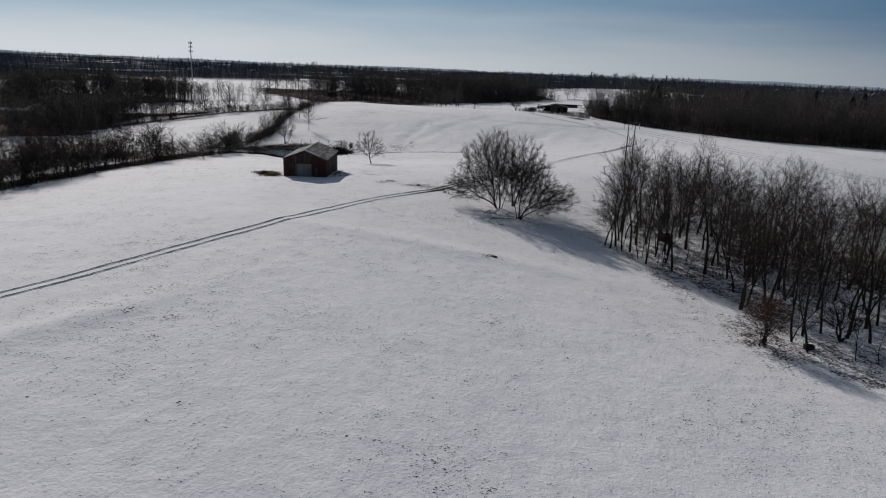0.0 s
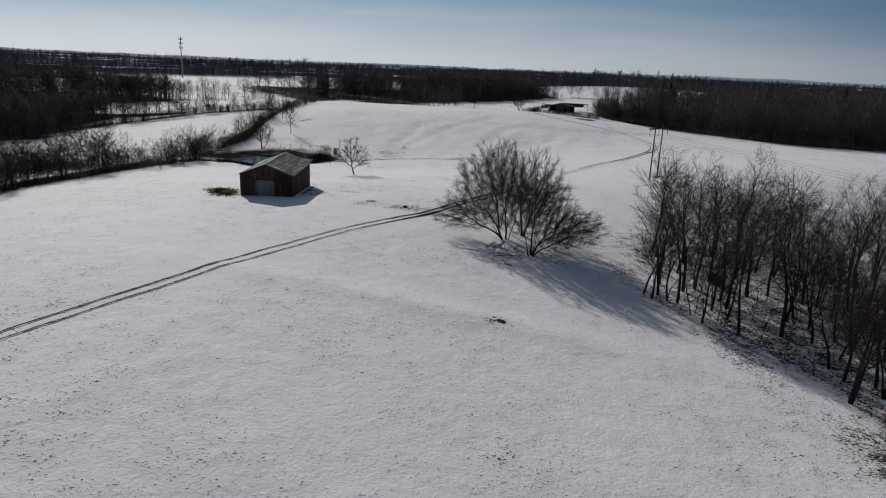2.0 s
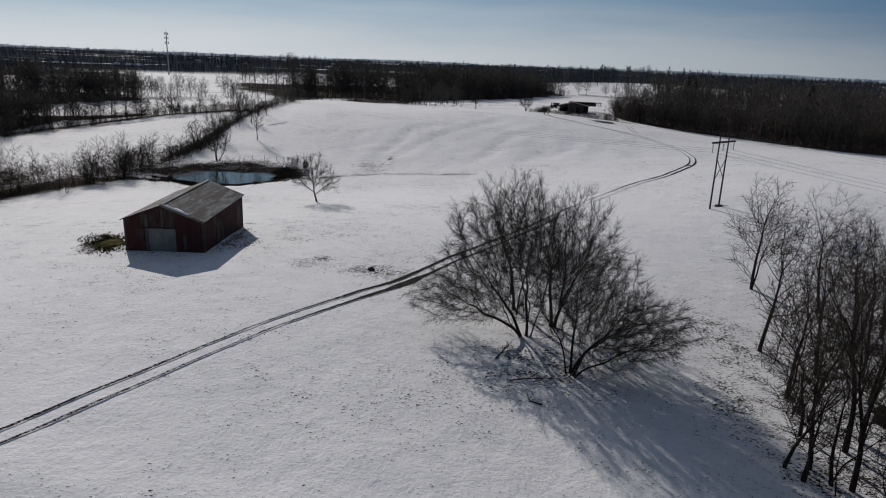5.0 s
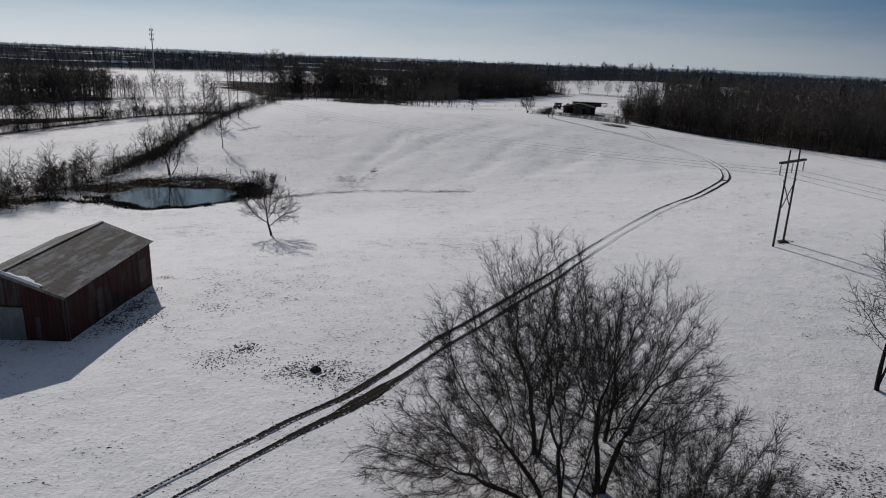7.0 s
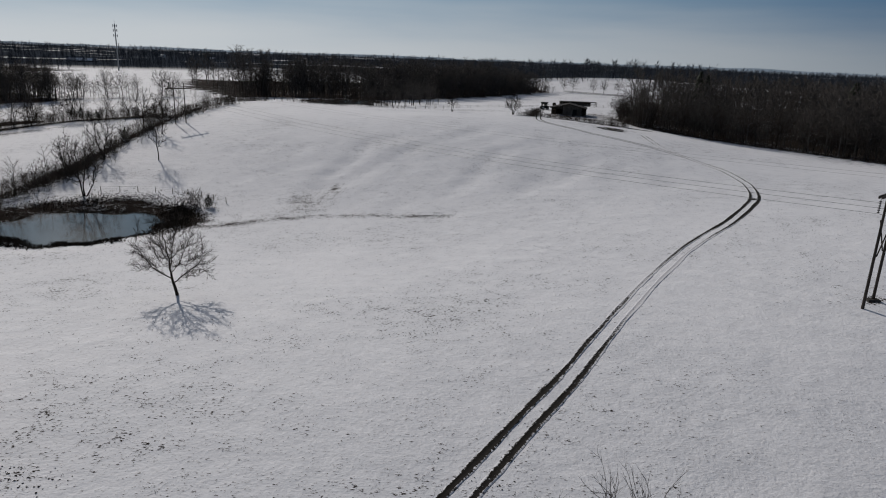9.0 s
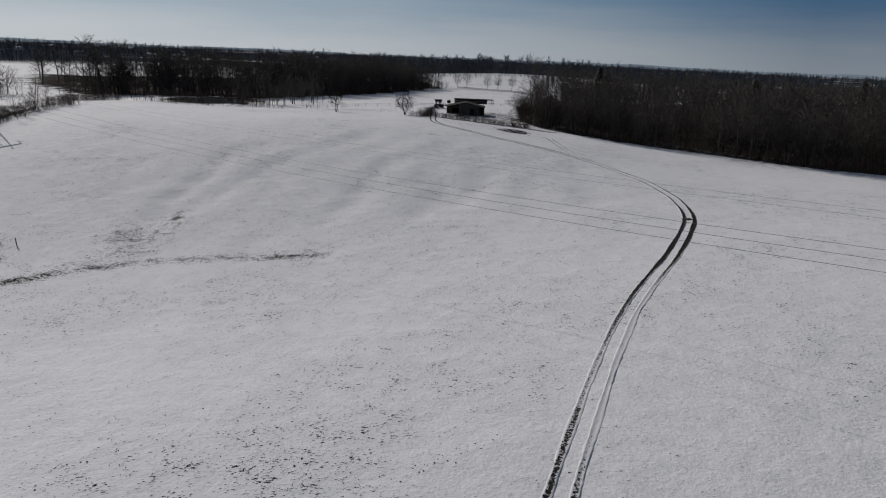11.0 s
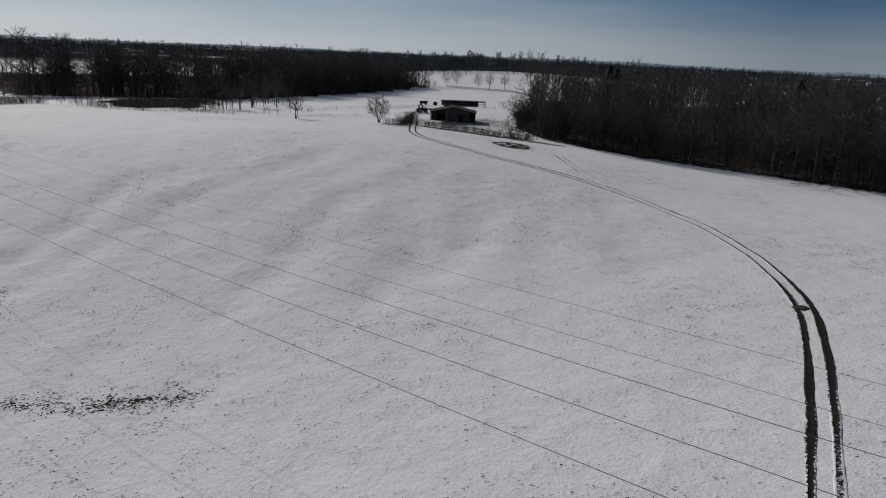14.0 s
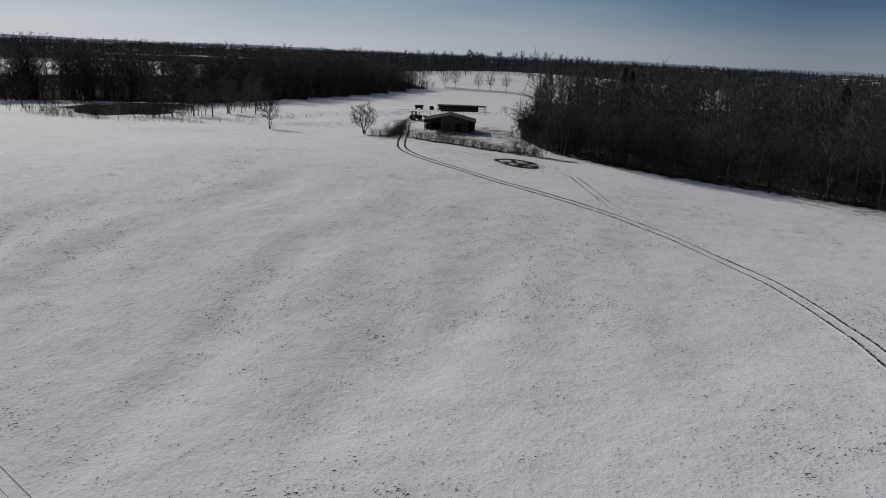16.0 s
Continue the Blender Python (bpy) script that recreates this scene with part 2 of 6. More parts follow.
def ground(x, y):
    x, y = np.asarray(x, float), np.asarray(y, float)
    z = np.zeros(np.broadcast(x, y).shape)
    for j, cy in enumerate(_SY):
        gy = np.exp(-((y - cy) ** 2) / (2 * 42.0 ** 2))
        for i, cx in enumerate(_SX):
            z = z + _SW[j, i] * gy * np.exp(-((x - cx) ** 2) / (2 * 42.0 ** 2))
    d = np.hypot(x - 20, y - 200)
    far = np.clip((d - 330) / 500, 0, 1)
    z = z + far * (3.0 * wave(x, y, 0.011, 3) - 1.0)
    z = z + np.clip((d - 1500) / 3000, 0, 1) ** 2 * (14 + 16 * wave(x, y, 0.0016, 5))
    # a far snowy rise
    z = z + 10.0 * np.exp(-((x - 230) / 170.0) ** 2 - ((y - 820) / 130.0) ** 2)
    near = np.exp(-(d / 260) ** 2)
    z = z + near * (0.07 * wave(x, y, 0.55, 7) + 0.16 * wave(x + 0.6 * y, 0.25 * y, 0.21, 8))
    # wind-laid ridges down the hillside
    z = z + 0.6 * np.exp(-((y - 268) / 45.0) ** 2 - ((x - 5) / 55.0) ** 2) * wave(x - 0.25 * y, 0.25 * y, 0.55, 17) * wave(x, y, 0.10, 18)
    # terrace bank across the near field
    t = (y - (88.0 - 0.22 * (x - 7.0))) / 2.2
    z = z + 0.35 * np.exp(-t * t) * np.exp(-((x - 2) / 26.0) ** 2)
    s = ((x + 33) * 0.80 - (y - 54) * 0.60) / 1.8
    z = z + 0.45 * np.exp(-s * s) * np.exp(-(((x + 33) * 0.60 + (y - 54) * 0.80) / 13.0) ** 2)
    # shallow gullies down the hillside
    for line, depth in GULLIES:
        for (xa, ya), (xb, yb) in zip(line, line[1:]):
            q = np.clip(((x - xa) * (xb - xa) + (y - ya) * (yb - ya)) / ((xb - xa) ** 2 + (yb - ya) ** 2), 0, 1)
            d2 = (x - xa - q * (xb - xa)) ** 2 + (y - ya - q * (yb - ya)) ** 2
            z = z - depth * np.exp(-d2 / 2.2 ** 2)
    # pond bowls
    for px, py, rx, ry, bank in PONDS:
        a = np.arctan2(y - py, x - px)
        q = np.sqrt(((x - px) / rx) ** 2 + ((y - py) / ry) ** 2) * (1 + 0.09 * np.sin(3 * a + px) + 0.06 * np.sin(5 * a) + 0.05 * np.sin(9 * a + 1) + 0.03 * np.sin(14 * a))
        w = np.clip((1.75 - q) / 0.6, 0, 1)
        w = w * w * (3 - 2 * w)
        z = z * (1 - w) + bank * w - 1.1 * np.clip(1.35 - q, 0, 0.7) / 0.7
    return z


GULLIES = [([(-5.8, 280.5), (-10.7, 260.2), (-12.8, 252.4), (-14.1, 240.6)], 0.30), ([(3.4, 270.4), (-5.6, 253.3), (-10.1, 244.9)], 0.20), ([(24.4, 268.2), (16.9, 249.4), (14.1, 242.0), (10.5, 234.5)], 0.22), ([(32.4, 251.4), (30.2, 245.1), (25.8, 236.0)], 0.30),
           ([(37.4, 248.6), (32.0, 240.4), (30.0, 235.0)], 0.26), ([(3.9, 269.9), (2.8, 258.9), (2.2, 251.4)], 0.18), ([(62.2, 241.1), (54.4, 236.5)], 0.2)]
PONDS = [(-47.5, 215.5, 12.0, 10.0, -2.9), (-31.0, 430.0, 13.5, 22.0, 2.6)]    # x, y, half-widths, height of the banks


def gz(x, y):
    return float(ground(x, y))


def graded(lo, hi, step, far, grow):
    mid = list(np.arange(lo, hi + 1e-6, step))
    up, s, v = [], step, hi
    while v < far:
        s *= grow
        v = v + s
        up.append(v)
    dn, s, v = [], step, lo
    while v > -far:
        s *= grow
        v = v - s
        dn.append(v)
    return np.array(dn[::-1] + mid + up)


# bare patches (x, y, half-widths, amount) where grass, mud or weeds show through the snow
BARE = [(-4.2, 132.5, 6.0, 3.2, 0.62), (-11.0, 134.5, 3.5, 2.2, 0.62), (-15.5, 144.4, 4.0, 1.2, 0.6), (11.0, 113.0, 10.0, 8.0, 0.6), (-36.3, 138.4, 2.4, 4.6, 1.4), (-23.5, 154.0, 1.6, 1.0, 1.0),
        (-15.0, 232.0, 6.5, 11.0, 0.72), (-11.0, 241.0, 2.0, 4.5, 0.9), (-20.0, 222.0, 9.0, 5.0, 0.5), (-47.0, 218.0, 19.0, 17.0, 0.85), (62.0, 311.0, 6.0, 5.5, 0.6), (66.5, 292.0, 2.0, 10.0, 0.5),
        (50.3, 173.2, 1.3, 1.0, 1.2), (7.8, 87.5, 2.2, 1.6, 0.85), (-22.4, 142.5, 1.8, 8.5, 0.75), (-28.0, 134.4, 5.5, 0.9, 0.8), (-30.0, 430.0, 26.0, 60.0, 0.5), (73.0, 358.0, 15.0, 19.0, 0.8), (66.0, 356.0, 7.0, 6.0, 0.9), (60.0, 345.0, 14.0, 9.0, 0.75), (55.0, 385.0, 9.0, 10.0, 0.7), (72.0, 452.0, 30.0, 14.0, 0.6), (46.0, 352.0, 4.0, 14.0, 1.0), (58.0, 352.0, 9.0, 6.0, 1.1), (67.0, 326.0, 6.0, 2.5, 1.0), (80.0, 436.0, 16.0, 8.0, 0.8), (30.0, 372.0, 30.0, 22.0, 0.5), (62.0, 420.0, 45.0, 30.0, 0.5), (52.0, 352.0, 4.0, 18.0, 0.7),
        (48.0, 352.0, 4.0, 30.0, 0.4), (-2.0, 178.0, 18.0, 22.0, 0.16), (20.0, 50.0, 60.0, 30.0, 0.14), (-50.0, 115.0, 22.0, 16.0, 0.22), (20.0, 225.0, 60.0, 22.0, 0.16), (27.0, 110.0, 5.0, 13.0, 0.58), (33.0, 90.0, 4.6, 13.0, 0.72), (29.5, 101.0, 4.5, 9.0, 0.66),
        (37.5, 70.0, 5.5, 12.0, 0.72), (-8.0, 205.0, 20.0, 12.0, 0.12), (31.0, 121.0, 4.5, 15.0, 0.66), (-0.5, 129.3, 1.6, 1.2, 1.3)]
# woods (x, y, half-widths, turn in degrees) with leaf litter on the floor
LITTER = [(-79.0, 160.0, 5.0, 62.0, -8.0, 1.25), (-103.0, 165.0, 20.0, 48.0, -20.0, 0.85), (-68.5, 285.0, 1.8, 75.0, 1.0, 1.1), (-130.0, 290.0, 60.0, 4.0, 38.0, 0.5)]


def build_ground():
    X, Y = graded(-105, 150, 1.65, 4700, 1.11), graded(10, 400, 1.65, 4700, 1.11)
    gx, gy = np.meshgrid(X, Y)
    V = np.stack([gx, gy, ground(gx, gy)], -1).reshape(-1, 3)
    n = len(X)
    i = (np.arange(len(Y) - 1)[:, None] * n + np.arange(n - 1)[None]).ravel()
    me = raw_mesh("ground", V, np.stack([i, i + 1, i + n + 1, i + n], 1), M_SNOW, True)
    bare, lit = np.zeros(len(V)), np.zeros(len(V))
    for x, y, rx, ry, a in BARE:
        bare = np.maximum(bare, a * np.exp(-((V[:, 0] - x) / rx) ** 2 - ((V[:, 1] - y) / ry) ** 2))
    for line, depth in GULLIES:
        for x, y in smooth_line(line, 1.5):
            bare = np.maximum(bare, (0.9 + 0.9 * depth) * 0.25 * np.exp(-((V[:, 0] - x) / 2.6) ** 2 - ((V[:, 1] - y) / 2.6) ** 2))
    for x, y, rx, ry, turn, a in LITTER:
        c, s = math.cos(radians(turn)), math.sin(radians(turn))
        dx, dy = V[:, 0] - x, V[:, 1] - y
        q = np.maximum(np.abs((dx * c + dy * s) / rx), np.abs((-dx * s + dy * c) / ry))
        lit = np.maximum(lit, a * np.clip((1.5 - q) / 1.0, 0, 1))
    for line, w, a in LITTER_LINES:
        for x, y in smooth_line(line, w):
            lit = np.maximum(lit, a * np.exp(-((V[:, 0] - x) / w) ** 2 - ((V[:, 1] - y) / w) ** 2))
    for poly in WOODS:
        lit = np.maximum(lit, 1.1 * inside(poly, V[:, 0], V[:, 1]))
    lit = np.maximum(lit, 0.55 * inside(STRIP, V[:, 0], V[:, 1]))
    for px, py, rx, ry, bank in PONDS:
        q = np.sqrt(((V[:, 0] - px) / rx) ** 2 + ((V[:, 1] - py) / ry) ** 2) + 0.12 * wave(V[:, 0], V[:, 1], 0.35, 23)
        lit = np.maximum(lit, 1.05 * np.clip((1.45 + 0.28 * np.sign(V[:, 1] - py) - q) / 0.3, 0, 1))
    far = np.clip((np.hypot(V[:, 0] - 20, V[:, 1] - 150) - 800) / 150, 0, 1)
    for key, val in (("bare", bare), ("litter", lit), ("far", far)):
        me.attributes.new(key, "FLOAT", "POINT").data.foreach_set("value", val.astype(np.float32))
    tagged(new("ground", me), "snow-covered rolling pasture with dead grass showing through", "field", kind="structure")


def inside(poly, x, y):
    r = np.zeros(np.shape(x), bool)
    for (x0, y0), (x1, y1) in zip(poly, poly[1:] + poly[:1]):
        hit = ((y0 > y) != (y1 > y)) & (x < (x1 - x0) * (y - y0) / (y1 - y0 + 1e-9) + x0)
        r ^= hit
    return r.astype(float)


# outlines of the woods
STRIP = [(28, 106), (33, 96), (39, 82), (38, 68), (44, 57), (56, 42), (78, 38), (98, 40), (106, 52), (101, 66), (109, 78), (100, 94), (88, 108), (62, 122), (52, 132), (38, 124)]
WOOD_EAST = [(76, 352), (75, 328), (84, 317), (97, 307), (112, 294), (130, 274), (150, 263), (175, 253), (260, 222), (420, 240), (420, 520), (300, 560), (190, 520), (120, 440), (88, 392)]
WOOD_MID = [(-95, 476), (-65, 474), (-22, 472), (2, 500), (44, 558), (82, 620), (112, 668), (90, 760), (-60, 760), (-180, 660), (-150, 560)]
WOOD_WEST = [(-210, 315), (-196, 344), (-178, 364), (-165, 392), (-155, 420), (-185, 455), (-330, 440), (-370, 360), (-300, 300)]
WOOD_LOW = [(-200, 190), (-146, 218), (-129, 240), (-137, 272), (-140, 312), (-112, 330), (-120, 337), (-165, 320), (-215, 290), (-250, 220)]
HEDGE_Y = [(-137, 234), (-134.8, 245), (-133.9, 270), (-124.5, 303), (-106, 327), (-83, 325.5), (-70, 320)]
HEDGE_FOOT = [(-90, 80), (-84, 95), (-82, 125), (-81, 150), (-78, 168), (-73, 188), (-68, 203)]
LITTER_LINES = [(HEDGE_Y, 4.0, 1.2), ([(-67.5, 228), (-65.5, 243), (-65, 256), (-67, 273), (-68.5, 292), (-67, 314), (-65.5, 345)], 2.0, 0.75), (HEDGE_FOOT, 4.0, 1.3), ([(47.6, 341), (54.8, 333.5), (62.5, 327), (69, 322), (76, 318)], 1.5, 1.2), ([(41.5, 342), (44, 347), (46, 356), (49, 368)], 1.8, 1.2), ([(39, 343), (44.0, 340.5)], 1.2, 1.2),
                ([(-31, 214), (-27.3, 215.6), (-19.9, 219.9), (-11.5, 222.3), (-1.4, 222.4), (9.6, 220.8)], 1.3, 0.7)]
WOOD_FAR = [(-430, 600), (-345, 650), (-335, 800), (-420, 860), (-600, 960), (-680, 800)]
WOOD_FARM = [(86, 368), (96, 400), (110, 440), (124, 480), (138, 520), (152, 560), (220, 560), (200, 480), (150, 380), (110, 350)]
WOODS = [WOOD_EAST, WOOD_MID, WOOD_WEST, WOOD_LOW, WOOD_FAR, WOOD_FARM]
build_ground()


# ---- trees ----
UP = Vector((0, 0, 1))


def reach(q, d, env):
    """How far it is from q along d to the skin of the crown, an ellipsoid (centre, half-axes)."""
    o = Vector([(q[k] - env[k]) / env[3 + k] for k in range(3)])
    v = Vector([d[k] / env[3 + k] for k in range(3)])
    a, b, c = v.dot(v), o.dot(v), o.dot(o) - 1
    return 0.0 if c > 0 or b * b < a * c else (-b + math.sqrt(b * b - a * c)) / a


def grow(rng, out, p, d, length, rad, lev, S):
    """One branch and, by recursion, all that it bears."""
    k = S["seg"][lev]
    pts, rads = [p.copy()], [rad]
    tip = rad * S["tip"][lev]
    for i in range(k):
        j = S["wig"][lev]
        d = (d + Vector((rng.gauss(0, j), rng.gauss(0, j), rng.gauss(0, j))) + UP * S["up"][lev]).normalized()
        p = p + d * (length / k)
        pts.append(p.copy())
        rads.append(rad + (tip - rad) * (i + 1) / k)
    out[lev].append((pts, rads))
    if lev >= len(S["n"]):
        return
    env = S.get("env")
    n = max(2, round(S["n"][lev] * rng.uniform(0.8, 1.2)))
    a0, first = rng.uniform(0, 6.28), S["first"][lev]
    for i in range(n):
        end = i >= n - (S["ends"] if lev == 0 else 2) and lev + 1 < len(S["n"])
        u = 0.97 if end else first + (1 - first) * ((i + rng.uniform(0.1, 0.9)) / n) ** 0.75
        f = min(u * k, k - 1e-4)
        s = int(f)
        q = pts[s].lerp(pts[s + 1], f - s)
        axis = (pts[s + 1] - pts[s]).normalized()
        side = axis.orthogonal().normalized()
        side.rotate(Matrix.Rotation(a0 + i * 2.4 + rng.uniform(-0.5, 0.5), 3, axis))
        ang = radians(S["ang"][lev] * rng.uniform(0.75, 1.25) * (0.62 if end else 1.25 - 0.45 * u))
        cd = (axis * math.cos(ang) + side * math.sin(ang)).normalized()
        cl = length * S["ratio"][lev] * rng.uniform(0.7, 1.15) * (1 - S["fall"][lev] * u)
        if env:
            room = reach(q, cd, env)
            if lev < 2 and room < (0.9, 0.45)[lev] or lev >= 2 and room < 0.05 and rng.random() < 0.7:
                continue
            if lev == 0:
                cl = max(0.8, min(length * S["cap"], room * rng.uniform(0.72, 1.0)))
            elif lev == 1:
                cl = max(0.5, min(cl * 1.3, room * rng.uniform(0.8, 1.05)))
            else:
                cl = max(0.32, min(cl, room + 0.45))
        cr = max(S["thin"] * (S["fine"] if lev + 1 == len(S["n"]) else 1.0), (rad + (tip - rad) * u) * (0.85 if end else S["rr"][lev]))
        grow(rng, out, q, cd, cl, cr, lev + 1, S)


def tubes(branches, sides):
    """Vertices and quads of all branches as tapered tubes."""
    groups = {}
    for pts, rads in branches:
        groups.setdefault(len(pts), []).append((pts, rads))
    VV, FF, base = [], [], 0
    for k, bs in groups.items():
        P = np.array([[tuple(v) for v in b[0]] for b in bs])
        R = np.array([b[1] for b in bs])
        T = np.gradient(P, axis=1)
        T /= np.linalg.norm(T, axis=2, keepdims=True) + 1e-9
        ref = np.where(np.abs(T[..., 2:3]) > 0.9, np.array([1.0, 0, 0]), np.array([0, 0, 1.0]))
        A = np.cross(T, ref)
        A /= np.linalg.norm(A, axis=2, keepdims=True) + 1e-9
        B = np.cross(T, A)
        th = np.arange(sides) * 2 * np.pi / sides
        V = P[:, :, None] + R[:, :, None, None] * (A[:, :, None] * np.cos(th)[:, None] + B[:, :, None] * np.sin(th)[:, None])
        n = len(bs)
        idx = np.arange(n * k * sides).reshape(n, k, sides)
        a, b = idx[:, :-1], idx[:, 1:]
        F = np.stack([a, np.roll(a, -1, 2), np.roll(b, -1, 2), b], -1).reshape(-1, 4)
        VV.append(V.reshape(-1, 3))
        FF.append(F + base)
        base += n * k * sides
    return np.concatenate(VV), np.concatenate(FF)


def spikes(branches):
    """The last twigs of branches as thin points."""
    P = np.array([[tuple(b[0][0]), tuple(b[0][-1])] for b in branches])
    return spike_arrays(P[:, 0], P[:, 1], np.array([b[1][0] for b in branches]))


def tri(shape):
    V, F = shape
    return shape if F.shape[1] == 3 else (V, np.concatenate([F[:, :3], F[:, [0, 2, 3]]]))


def merge(parts):
    VV, FF, b = [], [], 0
    for V, F in map(tri, parts):
        VV.append(V)
        FF.append(F + b)
        b += len(V)
    return np.concatenate(VV), np.concatenate(FF)


def spike_arrays(a, b, r):
    """Thin three-sided points from a to b."""
    T = b - a
    T = T / (np.linalg.norm(T, axis=1, keepdims=True) + 1e-9)
    ref = np.where(np.abs(T[:, 2:3]) > 0.9, np.array([1.0, 0, 0]), np.array([0, 0, 1.0]))
    A = np.cross(T, ref)
    A /= np.linalg.norm(A, axis=1, keepdims=True) + 1e-9
    B = np.cross(T, A)
    ring = [a + r[:, None] * (A * math.cos(k) + B * math.sin(k)) for k in (0, 2.094, 4.189)]
    V = np.stack([*ring, b], 1)
    n = np.arange(len(a))[:, None, None] * 4
    return V.reshape(-1, 3), (np.array([[0, 1, 3], [1, 2, 3], [2, 0, 3]])[None] + n).reshape(-1, 3)


def unit(v):
    return v / (np.linalg.norm(v, axis=-1, keepdims=True) + 1e-9)


def skeleton(rng, roots, blobs, n, step, kill, sense, wig, lift):
    """Branches that grow towards points strewn through the crown until each point is reached: places and parents."""
    vol = np.array([b[3] * b[4] * b[5] * (b[6] if len(b) > 6 else 1.0) for b in blobs])
    pts = []
    for b, k in zip(blobs, np.maximum(4, n * vol / vol.sum()).astype(int)):
        d = unit(rng.normal(size=(k, 3)))
        lump = 1 + 0.16 * np.sin(4 * d[:, 0] + b[0] * 3) * np.sin(5 * d[:, 1] + 2) + 0.12 * np.sin(7 * d[:, 2] + 3 * d[:, 0])
        pts.append(np.array(b[:3]) + d * (rng.rand(k) ** 0.42 * lump)[:, None] * np.array(b[3:6]))
    goal = np.concatenate(pts)
    goal = goal[goal[:, 2] > 0.7]
    pos, par = [], []
    for line in roots:
        p, way = np.array(line[0], float), np.zeros(3)
        pos.append(p)
        par.append(-1)
        for q in np.array(line[1:], float):
            m = max(1, int(np.linalg.norm(q - p) / step))
            for u in range(1, m + 1):
                way += rng.normal(0, step * 0.11, 3)
                way *= 0.97
                par.append(len(pos) - 1)
                pos.append(p + (q - p) * u / m + way)
            p = q
    pos, par = np.array(pos), np.array(par)
    dist = np.full(len(goal), 1e9)
    near = np.zeros(len(goal), int)
    kids = np.zeros(len(pos), int)
    fresh = np.flatnonzero(pos[:, 2] > 0.9)
    for _ in range(140):
        d2 = np.linalg.norm(goal[:, None] - pos[fresh][None], axis=2)
        j = d2.argmin(1)
        m = d2[np.arange(len(goal)), j]
        near = np.where(m < dist, fresh[j], near)
        dist = np.minimum(m, dist)
        live = dist > kill
        goal, dist, near = goal[live], dist[live], near[live]
        if not len(goal):
            break
        act = dist < sense
        if not act.any():
            act = dist < dist.min() + step
        pull = np.zeros((len(pos), 3))
        np.add.at(pull, near[act], unit(goal[act] - pos[near[act]]))
        who = np.flatnonzero((np.abs(pull).sum(1) > 1e-6) & (kids < 4))
        if not len(who):
            break
        way = unit(unit(pull[who]) + rng.normal(0, wig, (len(who), 3)) + np.array([0, 0, lift]))
        fresh = len(pos) + np.arange(len(who))
        kids[who] += 1
        pos = np.concatenate([pos, pos[who] + way * step])
        par = np.concatenate([par, who])
        kids = np.concatenate([kids, np.zeros(len(who), int)])
    return pos, par


